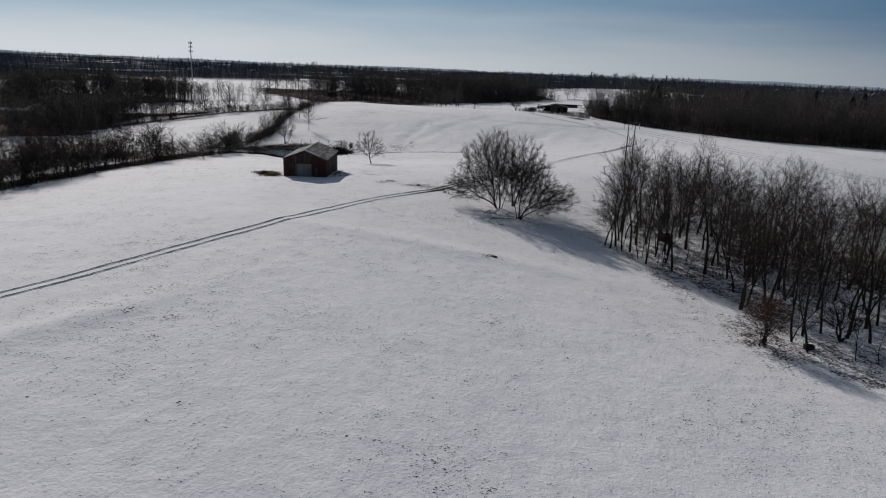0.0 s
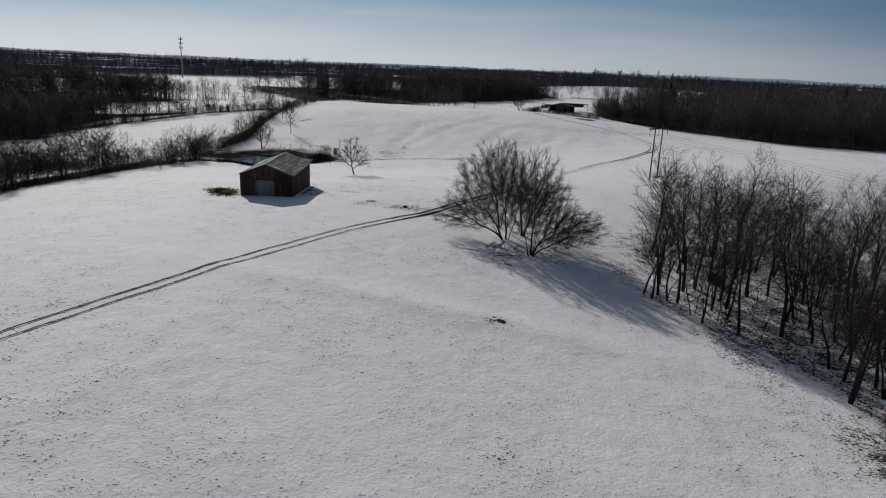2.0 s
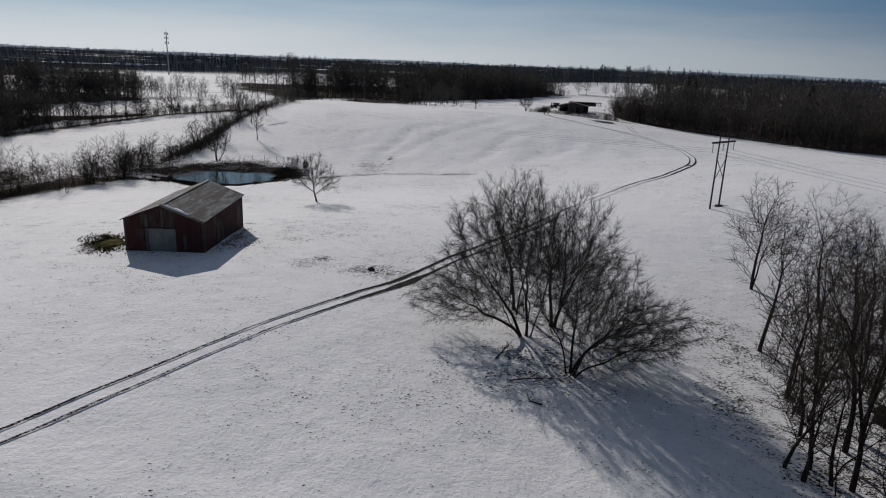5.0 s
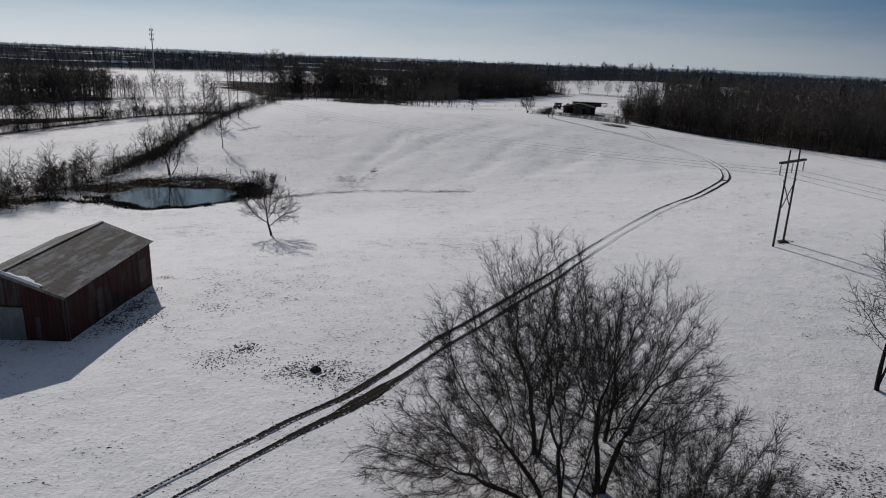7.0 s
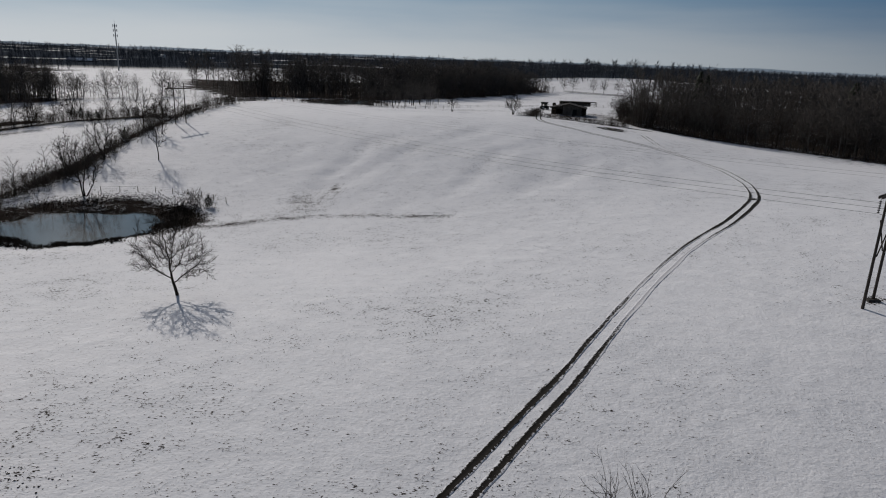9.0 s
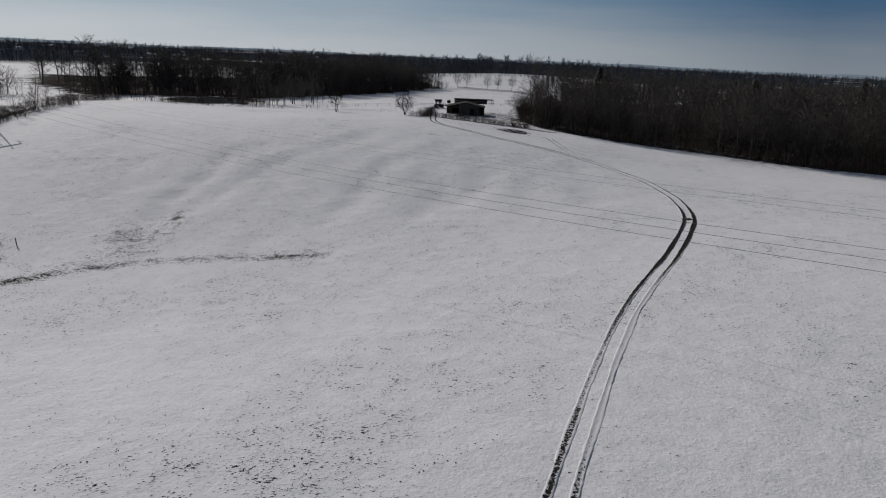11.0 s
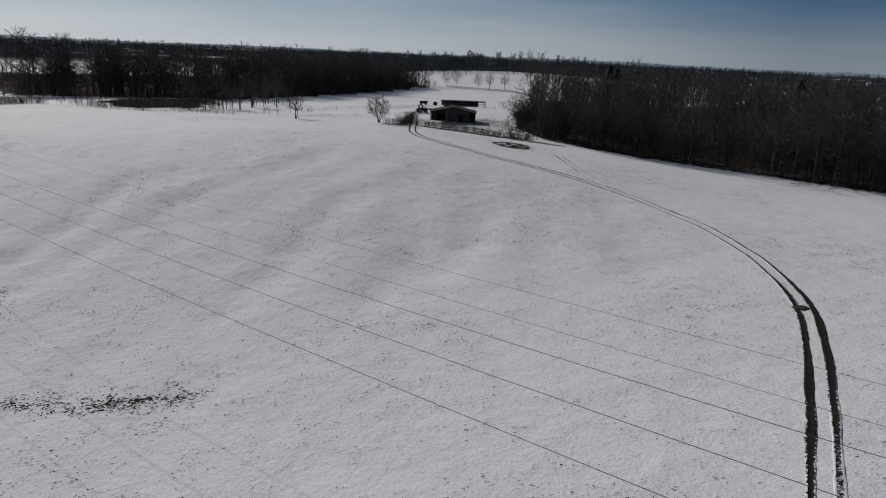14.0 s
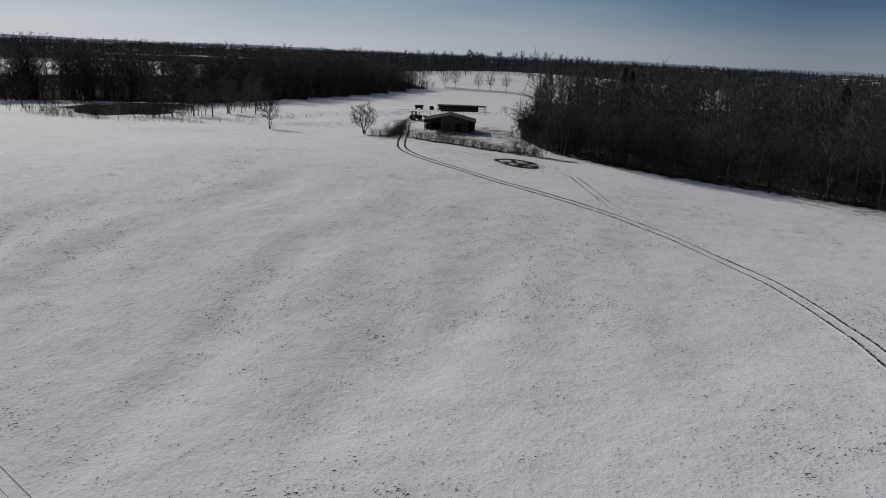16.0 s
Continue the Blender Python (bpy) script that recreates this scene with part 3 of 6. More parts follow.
def grown(seed, roots, blobs, n, step=0.4, kill=0.75, sense=4.5, tip=0.010, power=2.25, wig=0.22, lift=0.03, twigs=4, twig=(0.35, 0.8), fine=0.006, limb=0.05, droop=0.0, shoots=0, shoot=(0.6, 1.4), limbs=True, sides=(7, 4, 3), blades=False):
    """A bare tree: (trunk and limbs, crown of branches and twigs) as arrays."""
    rng = np.random.RandomState(seed)
    pos, par = skeleton(rng, roots, blobs, n, step, kill, sense, wig, lift)
    N = len(pos)
    area, best, main = np.zeros(N), np.zeros(N), np.full(N, -1)
    for i in range(N - 1, -1, -1):
        area[i] = max(area[i], tip ** power)
        p = par[i]
        if p >= 0:
            area[p] += area[i]
            if area[i] > best[p]:
                best[p], main[p] = area[i], i
    rad = area ** (1 / power)
    rad = rad * (1 + 0.45 * np.exp(-np.maximum(pos[:, 2], 0) / 0.5))
    ok = (par >= 0) & (main >= 0)
    soft = pos.copy()
    soft[ok] = 0.4 * pos[ok] + 0.3 * pos[par[ok]] + 0.3 * pos[main[ok]]
    out = [[], [], []]
    for i in range(N):
        p = par[i]
        if p >= 0 and main[p] == i:
            continue
        line, rr = ([soft[p]], [min(rad[i] * 1.15, rad[p])]) if p >= 0 else ([], [])
        k = i
        while k >= 0:
            line.append(soft[k])
            rr.append(rad[k])
            k = main[k]
        if len(line) < 2:
            continue
        rr[-1] *= 0.6
        out[0 if rr[0] > limb * 2.2 or p < 0 else 1 if rr[0] > limb else 2].append((line, rr))
    thin = np.flatnonzero((rad < tip * 5.0) & (par >= 0))
    heart = np.array([np.mean([r[0][0] for r in roots]), np.mean([r[0][1] for r in roots]), 0.22 * pos[:, 2].max()])
    outward = lambda p: unit(p - heart)
    sprays = []
    if shoots:
        at = np.repeat(thin, shoots)[rng.rand(len(thin) * shoots) < 0.85]
        u = rng.rand(len(at), 1)
        a = soft[at] * u + soft[par[at]] * (1 - u)
        axis = unit(soft[at] - soft[par[at]])
        d = unit(axis * 0.7 + outward(a) * 0.25 + unit(rng.normal(size=a.shape)) * 0.75 + np.array([0, 0, 0.05 - droop]))
        ln = rng.uniform(*shoot, (len(at), 1))
        turn = rng.normal(0, 0.16, a.shape) + outward(a) * 0.12 + np.array([0, 0, 0.08 - droop])
        S = [a]
        for k in range(3):
            d = unit(d + turn + rng.normal(0, 0.08, a.shape))
            S.append(S[-1] + d * ln / 3)
        S = np.stack(S, 1)
        sprays = [(S[k], [tip * 0.85, tip * 0.72, tip * 0.6, tip * 0.4]) for k in range(len(S))]
        at = np.repeat(np.arange(len(S)), twigs)
        seg, u = rng.randint(0, 3, len(at)), rng.rand(len(at), 1)
        a = S[at, seg] * (1 - u) + S[at, seg + 1] * u
        axis = unit(S[at, seg + 1] - S[at, seg])
    else:
        at = np.repeat(thin, twigs)
        u = rng.rand(len(at), 1)
        a = soft[at] * u + soft[par[at]] * (1 - u)
        axis = unit(soft[at] - soft[par[at]])
    d = unit(axis * 0.8 + outward(a) * 0.2 + unit(rng.normal(size=a.shape)) * 0.65 + np.array([0, 0, 0.06 - droop]))
    b = a + d * rng.uniform(*twig, (len(a), 1))
    if blades:
        w = unit(np.cross(d, rng.normal(size=a.shape))) * fine
        ends = np.stack([a - w, a + w, b], 1).reshape(-1, 3), np.arange(3 * len(a)).reshape(-1, 3)
    else:
        ends = spike_arrays(a, b, np.full(len(a), fine))
    trunk = merge([tubes(o, k) for o, k in zip(out[:2 if limbs else 1], sides) if o])
    crown = merge([tubes(o, sides[2]) for o in (out[2] if limbs else [], sprays) if o] + [ends])
    return trunk, crown


def stem(x, y, az, lean, ln, bend=0.0, k=4):
    """A line of points for a stem that leaves (x, y) leaning lean degrees towards az and bends as it goes."""
    p, pts = np.array([x, y, -0.3]), [(x, y, -0.3)]
    for i in range(k):
        a = radians(lean + bend * i)
        az = az + 9 * math.sin(1.7 * i + 5 * lean)
        p = p + np.array([math.sin(a) * math.sin(radians(az)), math.sin(a) * math.cos(radians(az)), math.cos(a)]) * ln / k
        pts.append(tuple(p))
    return pts


def tree_shape(seed, stems, S, split=2):
    """stems: (x, y, lean azimuth, lean degrees, length, radius). Returns (trunk, crown) as arrays."""
    rng = random.Random(seed)
    out = [[] for _ in range(len(S["n"]) + 1)]
    own = S
    for x, y, az, lean, ln, r, *env in stems:
        S = dict(own, env=env[0]) if env else own
        d = Vector((math.sin(radians(lean)) * math.sin(radians(az)), math.sin(radians(lean)) * math.cos(radians(az)), math.cos(radians(lean))))
        if S.get("env"):
            ln = min(ln, (reach(Vector((x, y, 0.5)), d, S["env"]) or ln) * S["stem"])
        grow(rng, out, Vector((x, y, -0.3)), d, ln, r, 0, S)
    sd = S["sides"]
    trunk = merge([tubes(out[i], sd[i]) for i in range(split)])
    crown = merge([tubes(out[i], sd[i]) if sd[i] else spikes(out[i]) for i in range(split, len(out)) if out[i]])
    return trunk, crown


OAK = dict(cap=0.6, stem=0.93, ends=2, seg=[8, 5, 4, 2, 1], wig=[0.07, 0.13, 0.17, 0.2, 0.25], up=[0.03, 0.03, 0.025, 0.02, 0.02], tip=[0.2, 0.2, 0.25, 0.3, 0.4], n=[12, 8, 8, 8], first=[0.28, 0.2, 0.12, 0.1],
           ang=[42, 40, 38, 36], ratio=[0.50, 0.50, 0.52, 0.80], fall=[0.40, 0.3, 0.25, 0.2], rr=[0.50, 0.55, 0.52, 0.5], thin=0.0115, fine=0.55, sides=[8, 5, 3, 3, 0])
TALL = dict(OAK, cap=0.6, stem=0.7, ends=3, seg=[9, 5, 3, 1], wig=[0.065, 0.13, 0.2, 0.25], up=[0.03, 0.03, 0.03, 0.03], tip=[0.3, 0.25, 0.3, 0.4], n=[10, 8, 7], first=[0.36, 0.2, 0.05], ang=[44, 46, 46], ratio=[0.36, 0.46, 0.62], fall=[0.4, 0.3, 0.2],
            rr=[0.42, 0.5, 0.6], thin=0.0205, fine=0.9, sides=[7, 4, 3, 0])
SMALL = dict(OAK, cap=1.0, stem=0.6, ends=3, fine=1.0, seg=[5, 4, 3, 1], n=[11, 9, 9], first=[0.3, 0.15, 0.05], ang=[50, 48, 45], ratio=[0.62, 0.52, 0.7], fall=[0.4, 0.3, 0.2], rr=[0.5, 0.5, 0.6], tip=[0.25, 0.25, 0.3, 0.4], thin=0.010, sides=[7, 5, 3, 0])
BRUSH = dict(OAK, fine=1.0, seg=[2, 1, 1], wig=[0.12, 0.2, 0.2], up=[0.06, 0.08, 0.05], n=[3, 3], first=[0.15, 0.1], ang=[35, 38], ratio=[0.5, 0.6], fall=[0.3, 0.2], rr=[0.6, 0.7], tip=[0.3, 0.4, 0.4], thin=0.028, sides=[3, 0, 0])
WOODLAND = dict(OAK, cap=0.36, fine=1.0, seg=[3, 1, 1], wig=[0.06, 0.15, 0.2], up=[0.03, 0.05, 0.03], n=[13, 5], first=[0.14, 0.2], ang=[58, 56], ratio=[0.40, 0.62], fall=[0.45, 0.25], rr=[0.45, 0.8], tip=[0.25, 0.5, 0.4],
                thin=0.082, sides=[4, 3, 0])
FARWOOD = dict(WOODLAND, seg=[2, 1], n=[10], first=[0.2], ang=[58], ratio=[0.46], rr=[2.2], thin=0.40, sides=[3, 0])
SMALLFAR = dict(SMALL, n=[11, 8, 7], thin=0.026)
SAPLING = dict(BRUSH, n=[12, 6], ratio=[0.42, 0.5], thin=0.012, sides=[4, 3, 0])


def put_tree(name, shape, m, label, category="tree", group="", mat=None, twigs=None):
    t = empty(name, m, label, category, group)
    (tv, tf), (cv, cf) = shape
    part("trunk", raw_mesh("trunk", tv, tf, mat or M_BARK, True), None, t)
    part("crown", raw_mesh("crown", cv, cf, twigs or M_TWIG), None, t, "fine bare branches and twigs")
    return t


def stand(x, y, turn=0.0, s=1.0, sink=0.05):
    return Matrix.Translation((x, y, gz(x, y) - sink)) @ Matrix.Rotation(radians(turn), 4, "Z") @ Matrix.Diagonal((s, s, s, 1))


# the clump of big trees in the middle of the pasture
BIG = dict(step=0.34, kill=0.56, sense=2.6, tip=0.0088, power=1.84, wig=0.20, lift=-0.04, shoots=3, shoot=(0.4, 1.1), twigs=6, twig=(0.25, 0.6), fine=0.0060, limb=0.045, blades=True)


def big_tree(seed, x, y, roots, blobs, n, label, **more):
    put_tree("big_tree", grown(seed, roots, blobs, n, **dict(BIG, **more)), stand(x, y), label, group="trees in the pasture", mat=M_BARK2)


big_tree(11, 11.0, 118.8, [stem(-0.2, 0.1, -82, 36, 4.4, 13), stem(-0.3, 0.1, -65, 20, 3.6, 5), stem(0.1, 0.2, -30, 9, 3.8, 3), stem(0.4, 0.1, 55, 13, 3.4, 3), stem(-0.4, -0.2, -125, 26, 2.8, 8), stem(0.1, 0.4, 10, 18, 3.2, 4)],
         [(-2.0, 1.2, 7.6, 6.0, 5.2, 5.6), (-6.4, 0.2, 4.0, 4.2, 3.4, 2.4, 2.6), (-3.5, -1.5, 5.0, 4.4, 3.0, 2.8, 1.5)], 2500, "large bare spreading tree with several trunks and a low drooping limb", droop=0.10, shoots=5, fine=0.0068)
big_tree(12, 13.7, 112.6, [stem(0, 0, -50, 9, 3.6, 4), stem(0.3, 0.2, 20, 10, 3.8, 3), stem(0.5, 0.0, 75, 22, 3.4, 9), stem(0.4, -0.3, 110, 38, 3.4, 10), stem(0.3, 0.3, 60, 36, 3.6, 10), stem(0.1, -0.3, 170, 22, 2.6, 8)],
         [(1.4, 1.2, 6.0, 5.0, 4.4, 4.4), (6.0, 1.2, 3.9, 4.7, 4.0, 2.4, 2.6), (4.0, 0.4, 2.8, 3.8, 3.4, 1.8, 2.0)], 2500, "large bare multi-stemmed tree casting a long shadow", droop=0.08, shoots=6, fine=0.0072)
big_tree(13, 13.7, 121.4, [stem(0, 0, -40, 5, 4.2, 2), stem(0.3, 0.1, 70, 12, 4.0, 4)], [(1.0, 1.0, 8.2, 5.5, 4.6, 5.1), (2.0, 0.6, 5.6, 5.4, 4.2, 3.0, 1.5)], 1700, "tall bare tree with upswept limbs crowded among its neighbours")
big_tree(14, 10.6, 124.6, [stem(0, 0, -50, 5, 4.6, 2), stem(0.2, -0.1, 40, 11, 4.2, 2)], [(-0.5, 0.8, 9.4, 3.7, 4.0, 4.6), (-1.0, 0.6, 5.6, 3.7, 3.6, 2.6)], 1000, "tall bare tree crowded behind its neighbours")
big_tree(15, 15.4, 126.6, [stem(0, 0, 40, 6, 3.6, 2), stem(0.2, 0.1, 95, 18, 3.2, 4)], [(0.4, 0.0, 6.4, 3.8, 3.8, 4.0)], 620, "bare forked tree at the back of a clump")

# lone small tree beside the pond
put_tree("small_tree", grown(21, [stem(0, 0, -75, 9, 2.1, 5, 4)], [(-0.6, 0, 5.4, 2.6, 2.6, 2.9), (1.6, 0.2, 4.2, 2.4, 2.5, 2.2), (-1.9, -0.2, 4.1, 2.2, 2.4, 1.9), (2.2, 0.3, 2.7, 1.9, 2.0, 1.0)], 520,
                             step=0.30, kill=0.50, sense=2.6, tip=0.0120, power=1.95, wig=0.2, lift=-0.02, shoots=3, shoot=(0.4, 1.0), twigs=4, twig=(0.2, 0.5), fine=0.011, limb=0.05),
         stand(-18.9, 178.2, 0, 1.05), "small bare open-grown tree standing in snow", group="trees in the pasture")


# woodland strip east of the pasture
def strip():
    kinds = []
    for i in range(5):
        h = 10.8 + 0.9 * i
        stems = [(0, 0, 40 * i, 4, h * 0.86, 0.16 + 0.012 * i)] + ([(0.2, 0.1, 40 * i + 170, 13, h * 0.72, 0.10)] if i % 2 else [])
        kinds.append(put_tree("woodland_tree", tree_shape(40 + i, stems, dict(TALL, env=(0, 0, h * 0.63, h * 0.36, h * 0.36, h * 0.47))), stand(45 + 5 * i, 101 + 4 * i, 50 * i),
                              "tall slender bare woodland tree", group="trees of the woodland strip"))
    rng = random.Random(5)
    # (x, y, size) of the trees along the open edge, then the crowd behind them
    front = [(27.0, 103.1, 0.92), (27.6, 101.7, 0.8), (28.9, 103.3, 1.05), (29.5, 101.6, 0.75), (30.7, 101.3, 1.0), (31.1, 97.9, 0.55), (31.6, 95.7, 0.8), (35.0, 93.7, 1.05), (35.4, 97.9, 0.7), (40.4, 94.8, 1.25), (43.4, 93.8, 1.1),
             (39.2, 79.6, 1.15), (44.3, 83.8, 1.0), (43.6, 81.6, 1.1), (37.3, 104.5, 1.0), (50.2, 88.0, 1.15), (49.7, 90.7, 1.2), (51.2, 83.2, 1.1), (61.8, 93.7, 1.2), (54.3, 77.4, 1.15), (51.6, 72.3, 1.2), (41.8, 106.9, 1.2), (66.0, 98.9, 1.2),
             (46.5, 91.6, 1.15), (33.0, 106.0, 1.1), (30.4, 107.5, 1.0), (32.2, 113.0, 1.1), (37.0, 117.5, 1.1), (42.5, 121.5, 1.0), (48.3, 126.0, 1.1), (54.4, 124.0, 1.0), (39.4, 136.2, 1.14), (33.6, 121.2, 1.12), (44.5, 131.0, 1.0)]
    spots = [f[:2] for f in front]
    while len(spots) < 138:
        x, y = 30 + 66 * rng.random() ** 1.2, rng.uniform(62, 130)
        if inside(STRIP, x - 2.0, y) < 0.5 or min((x - a) ** 2 + (y - b) ** 2 for a, b in spots) < (5.0 if x < 60 else 8.0):
            continue
        spots.append((x, y))
    for n, (x, y) in enumerate(spots):
        copy_thing(kinds[n % 5], stand(x, y, rng.uniform(0, 360), front[n][2] * 1.02 if n < len(front) else rng.uniform(0.85, 1.12)))
    young = [put_tree("sapling", tree_shape(50 + i, [(0, 0, 90 * i, 7, 4.2 + 0.8 * i, 0.06)], dict(SAPLING, thin=0.014)), stand(29.2 + 2.4 * i, 100.5 - 2.6 * i), "thin bare sapling at the edge of the trees", group="saplings of the woodland strip") for i in range(3)]
    for n, (x, y) in enumerate([(33.6, 96.4), (36.6, 92.0), (37.6, 88.6), (38.6, 84.6), (42.4, 78.0), (45.0, 76.0), (36.0, 101.0), (39.0, 99.0), (46.0, 66.0), (48.3, 65.6), (31.0, 110.0), (34.0, 119.0)]):
        copy_thing(young[n % 3], stand(x, y, rng.uniform(0, 360), rng.uniform(0.7, 1.15)))


strip()


# ---- woods farther off ----
def scatter_tris(templates, spots):
    """Copies of template shapes at (x, y, size, turn), as one pair of arrays."""
    parts = []
    for k, (V, F) in enumerate(templates):
        sel = spots[k::len(templates)]
        if not len(sel):
            continue
        c, s = np.cos(sel[:, 3]), np.sin(sel[:, 3])
        W = np.empty((len(sel), len(V), 3))
        W[..., 0] = (V[:, 0] * c[:, None] - V[:, 1] * s[:, None]) * sel[:, 2:3] + sel[:, 0:1]
        W[..., 1] = (V[:, 0] * s[:, None] + V[:, 1] * c[:, None]) * sel[:, 2:3] + sel[:, 1:2]
        W[..., 2] = V[:, 2] * sel[:, 2:3] + ground(sel[:, 0], sel[:, 1])[:, None]
        FF = (F[None] + (np.arange(len(sel)) * len(V))[:, None, None]).reshape(-1, F.shape[1])
        parts.append((W.reshape(-1, 3), FF))
    return merge(parts)


def shapes(S, n, h, r, seed):
    got = []
    for i in range(n):
        k = h * (0.85 + 0.3 * (i % 3) / 2)
        got.append(merge(tree_shape(seed + i, [(0, 0, 70 * i, 3, k * 0.9, r)], dict(S, env=(0, 0, k * 0.58, k * 0.30, k * 0.30, k * 0.45)), 1)))
    return got


def in_poly(poly, n, seed, size=(0.8, 1.15)):
    rng = np.random.RandomState(seed)
    xs, ys = [p[0] for p in poly], [p[1] for p in poly]
    got = []
    while len(got) < n:
        x, y = rng.uniform(min(xs), max(xs), 400), rng.uniform(min(ys), max(ys), 400)
        ok = inside(poly, x, y) > 0
        got += list(zip(x[ok], y[ok]))
    got = np.array(got[:n])
    return np.column_stack([got, rng.uniform(*size, n), rng.uniform(0, 6.28, n)])


def along(pts, n, width, seed, size=(0.7, 1.2)):
    rng = np.random.RandomState(seed)
    L = smooth_line(pts, 1.0)
    P = L[rng.randint(0, len(L), n)] + rng.normal(0, width, (n, 2))
    return np.column_stack([P, rng.uniform(*size, n), rng.uniform(0, 6.28, n)])


WOOD_SHAPES = shapes(dict(WOODLAND, n=[15, 6], thin=0.062), 8, 17.0, 0.20, 60)
DEEP_SHAPES = shapes(dict(WOODLAND, thin=0.080, n=[16, 7]), 8, 17.0, 0.28, 90)
MID_SHAPES = shapes(dict(WOODLAND, thin=0.10, n=[12, 4]), 6, 17.0, 0.25, 95)
FAR_SHAPES = shapes(FARWOOD, 6, 16.0, 0.30, 70)
BRUSH_SHAPES = [merge(tree_shape(80 + i, [(random.Random(i * 9 + j).uniform(-0.5, 0.5), random.Random(i * 7 + j).uniform(-0.5, 0.5), 45 * j, 10 + 6 * (j % 4), 2.4, 0.028) for j in range(4)], BRUSH, 1)) for i in range(4)]


def stuff(name, shp, mat, label, category):
    return tagged(new(name, raw_mesh(name, *shp, mat)), label, category, kind="stuff")


def edge_band(poly, edge, n, depth, seed, size):
    """Trees inside poly, crowded within depth metres behind its open edge."""
    rng = np.random.RandomState(seed)
    L = smooth_line(edge, 1.0)
    c = np.mean(poly, 0)
    got = []
    while len(got) < n:
        p = L[rng.randint(0, len(L), 500)]
        d = (c - p) / np.linalg.norm(c - p, axis=1, keepdims=True)
        p = p + d * (depth * rng.rand(500, 1) ** 1.4) + rng.normal(0, 3, (500, 2))
        got += list(p[inside(poly, p[:, 0], p[:, 1]) > 0])
    got = np.array(got[:n])
    swell = 1 + 0.24 * wave(got[:, 0], got[:, 1], 0.05, 51)
    small = swell * np.where((got[:, 1] > 300) & (got[:, 0] < 125) & (got[:, 0] > 60), 0.72, 1.0)
    return np.column_stack([got, rng.uniform(*size, n) * small, rng.uniform(0, 6.28, n)])


HEDGE_W = [(-90, 80), (-84, 95), (-82, 125), (-81, 150), (-78, 168), (-73, 188), (-67, 205), (-69, 225), (-68, 245), (-67, 262)]
HEDGE_N = [(-67.5, 228), (-65.5, 243), (-65, 256), (-67, 273), (-68.5, 292), (-67, 314), (-65.5, 345), (-63, 365)]
HEDGE_X = [(-215, 225), (-160, 232), (-129, 244), (-138, 282), (-132, 318), (-110, 328), (-98, 326), (-72, 318)]
stuff("east_wood", scatter_tris(WOOD_SHAPES, np.concatenate([edge_band(WOOD_EAST, WOOD_EAST[:9], 640, 75, 1, (0.6, 1.1)), in_poly(WOOD_EAST, 300, 2, (0.8, 1.15)), edge_band(WOOD_EAST, WOOD_EAST[:9], 280, 28, 22, (0.2, 0.5)), in_poly([(76, 326), (78, 352), (96, 392), (125, 360), (112, 318), (92, 314)], 130, 25, (0.28, 0.5))])), M_WOODS, "dense dark bare winter woodland beyond the pasture", "woodland")
RIDGE = [(90, 800), (210, 808), (330, 798), (430, 770), (520, 860), (60, 900)]
stuff("ridge_wood", scatter_tris(FAR_SHAPES, in_poly(RIDGE, 620, 38, (0.7, 1.25))), M_FAR_HAZED, "dark bare wood along the ridge behind a snowy field", "woodland")
stuff("west_wood_beyond", scatter_tris(FAR_SHAPES, in_poly(WOOD_FAR, 600, 31, (0.6, 0.9))), M_FAR_HAZED, "distant dark bare wood behind snowy fields", "woodland")
stuff("east_wood_beyond", scatter_tris(FAR_SHAPES, np.concatenate([in_poly([(118, 430), (150, 480), (178, 560), (190, 650), (215, 780), (640, 780), (420, 480), (300, 440)], 750, 29, (0.7, 1.0))])), M_WOODS, "bare woodland stretching away behind the nearer wood", "woodland")
stuff("east_wood_middle", scatter_tris(MID_SHAPES, in_poly([(105, 380), (150, 300), (260, 250), (420, 260), (420, 520), (190, 520), (120, 440)], 800, 33, (0.75, 1.0))), M_WOODS, "crowded bare trunks and branches in the depth of a wood", "woodland")
stuff("farm_wood", scatter_tris(MID_SHAPES, in_poly(WOOD_FARM, 170, 36, (0.5, 0.8))), M_WOODS, "bare wood closing in behind the farmyard", "woodland")
stuff("middle_wood", scatter_tris(DEEP_SHAPES, np.concatenate([edge_band(WOOD_MID, WOOD_MID[:7], 520, 45, 3, (0.75, 1.35)), in_poly(WOOD_MID, 110, 4, (0.9, 1.4)), edge_band(WOOD_MID, WOOD_MID[:7], 190, 14, 23, (0.25, 0.6)), along([(-12, 398), (-4, 412), (4, 440), (0, 470), (-8, 500)], 45, 5.0, 24, (0.35, 0.75))])), M_WOODS, "dark belt of bare trees behind the far pond", "woodland")
stuff("west_wood", scatter_tris(DEEP_SHAPES, np.concatenate([edge_band(WOOD_WEST, WOOD_WEST[:6], 380, 40, 5, (0.6, 1.1)), edge_band(WOOD_LOW, WOOD_LOW[1:6], 330, 30, 6, (0.35, 0.7)), in_poly(WOOD_LOW, 190, 12, (0.45, 0.75))])), M_WOODS, "dark bare wood between snowy fields", "woodland")
stuff("hedgerow_trees", scatter_tris(WOOD_SHAPES, np.concatenate([along(HEDGE_W[:6], 60, 4.0, 6, (0.25, 0.5)), along(HEDGE_W[5:8], 36, 4.0, 26, (0.18, 0.36)), along(HEDGE_X, 110, 3.0, 15, (0.25, 0.55)), along(HEDGE_N, 26, 1.8, 16, (0.25, 0.5)), along([(-135, 455), (-170, 440), (-110, 470), (-90, 480)], 60, 6.0, 17, (0.4, 0.75))])), M_WOODS, "row of bare hedgerow trees along the field edge", "hedgerow")
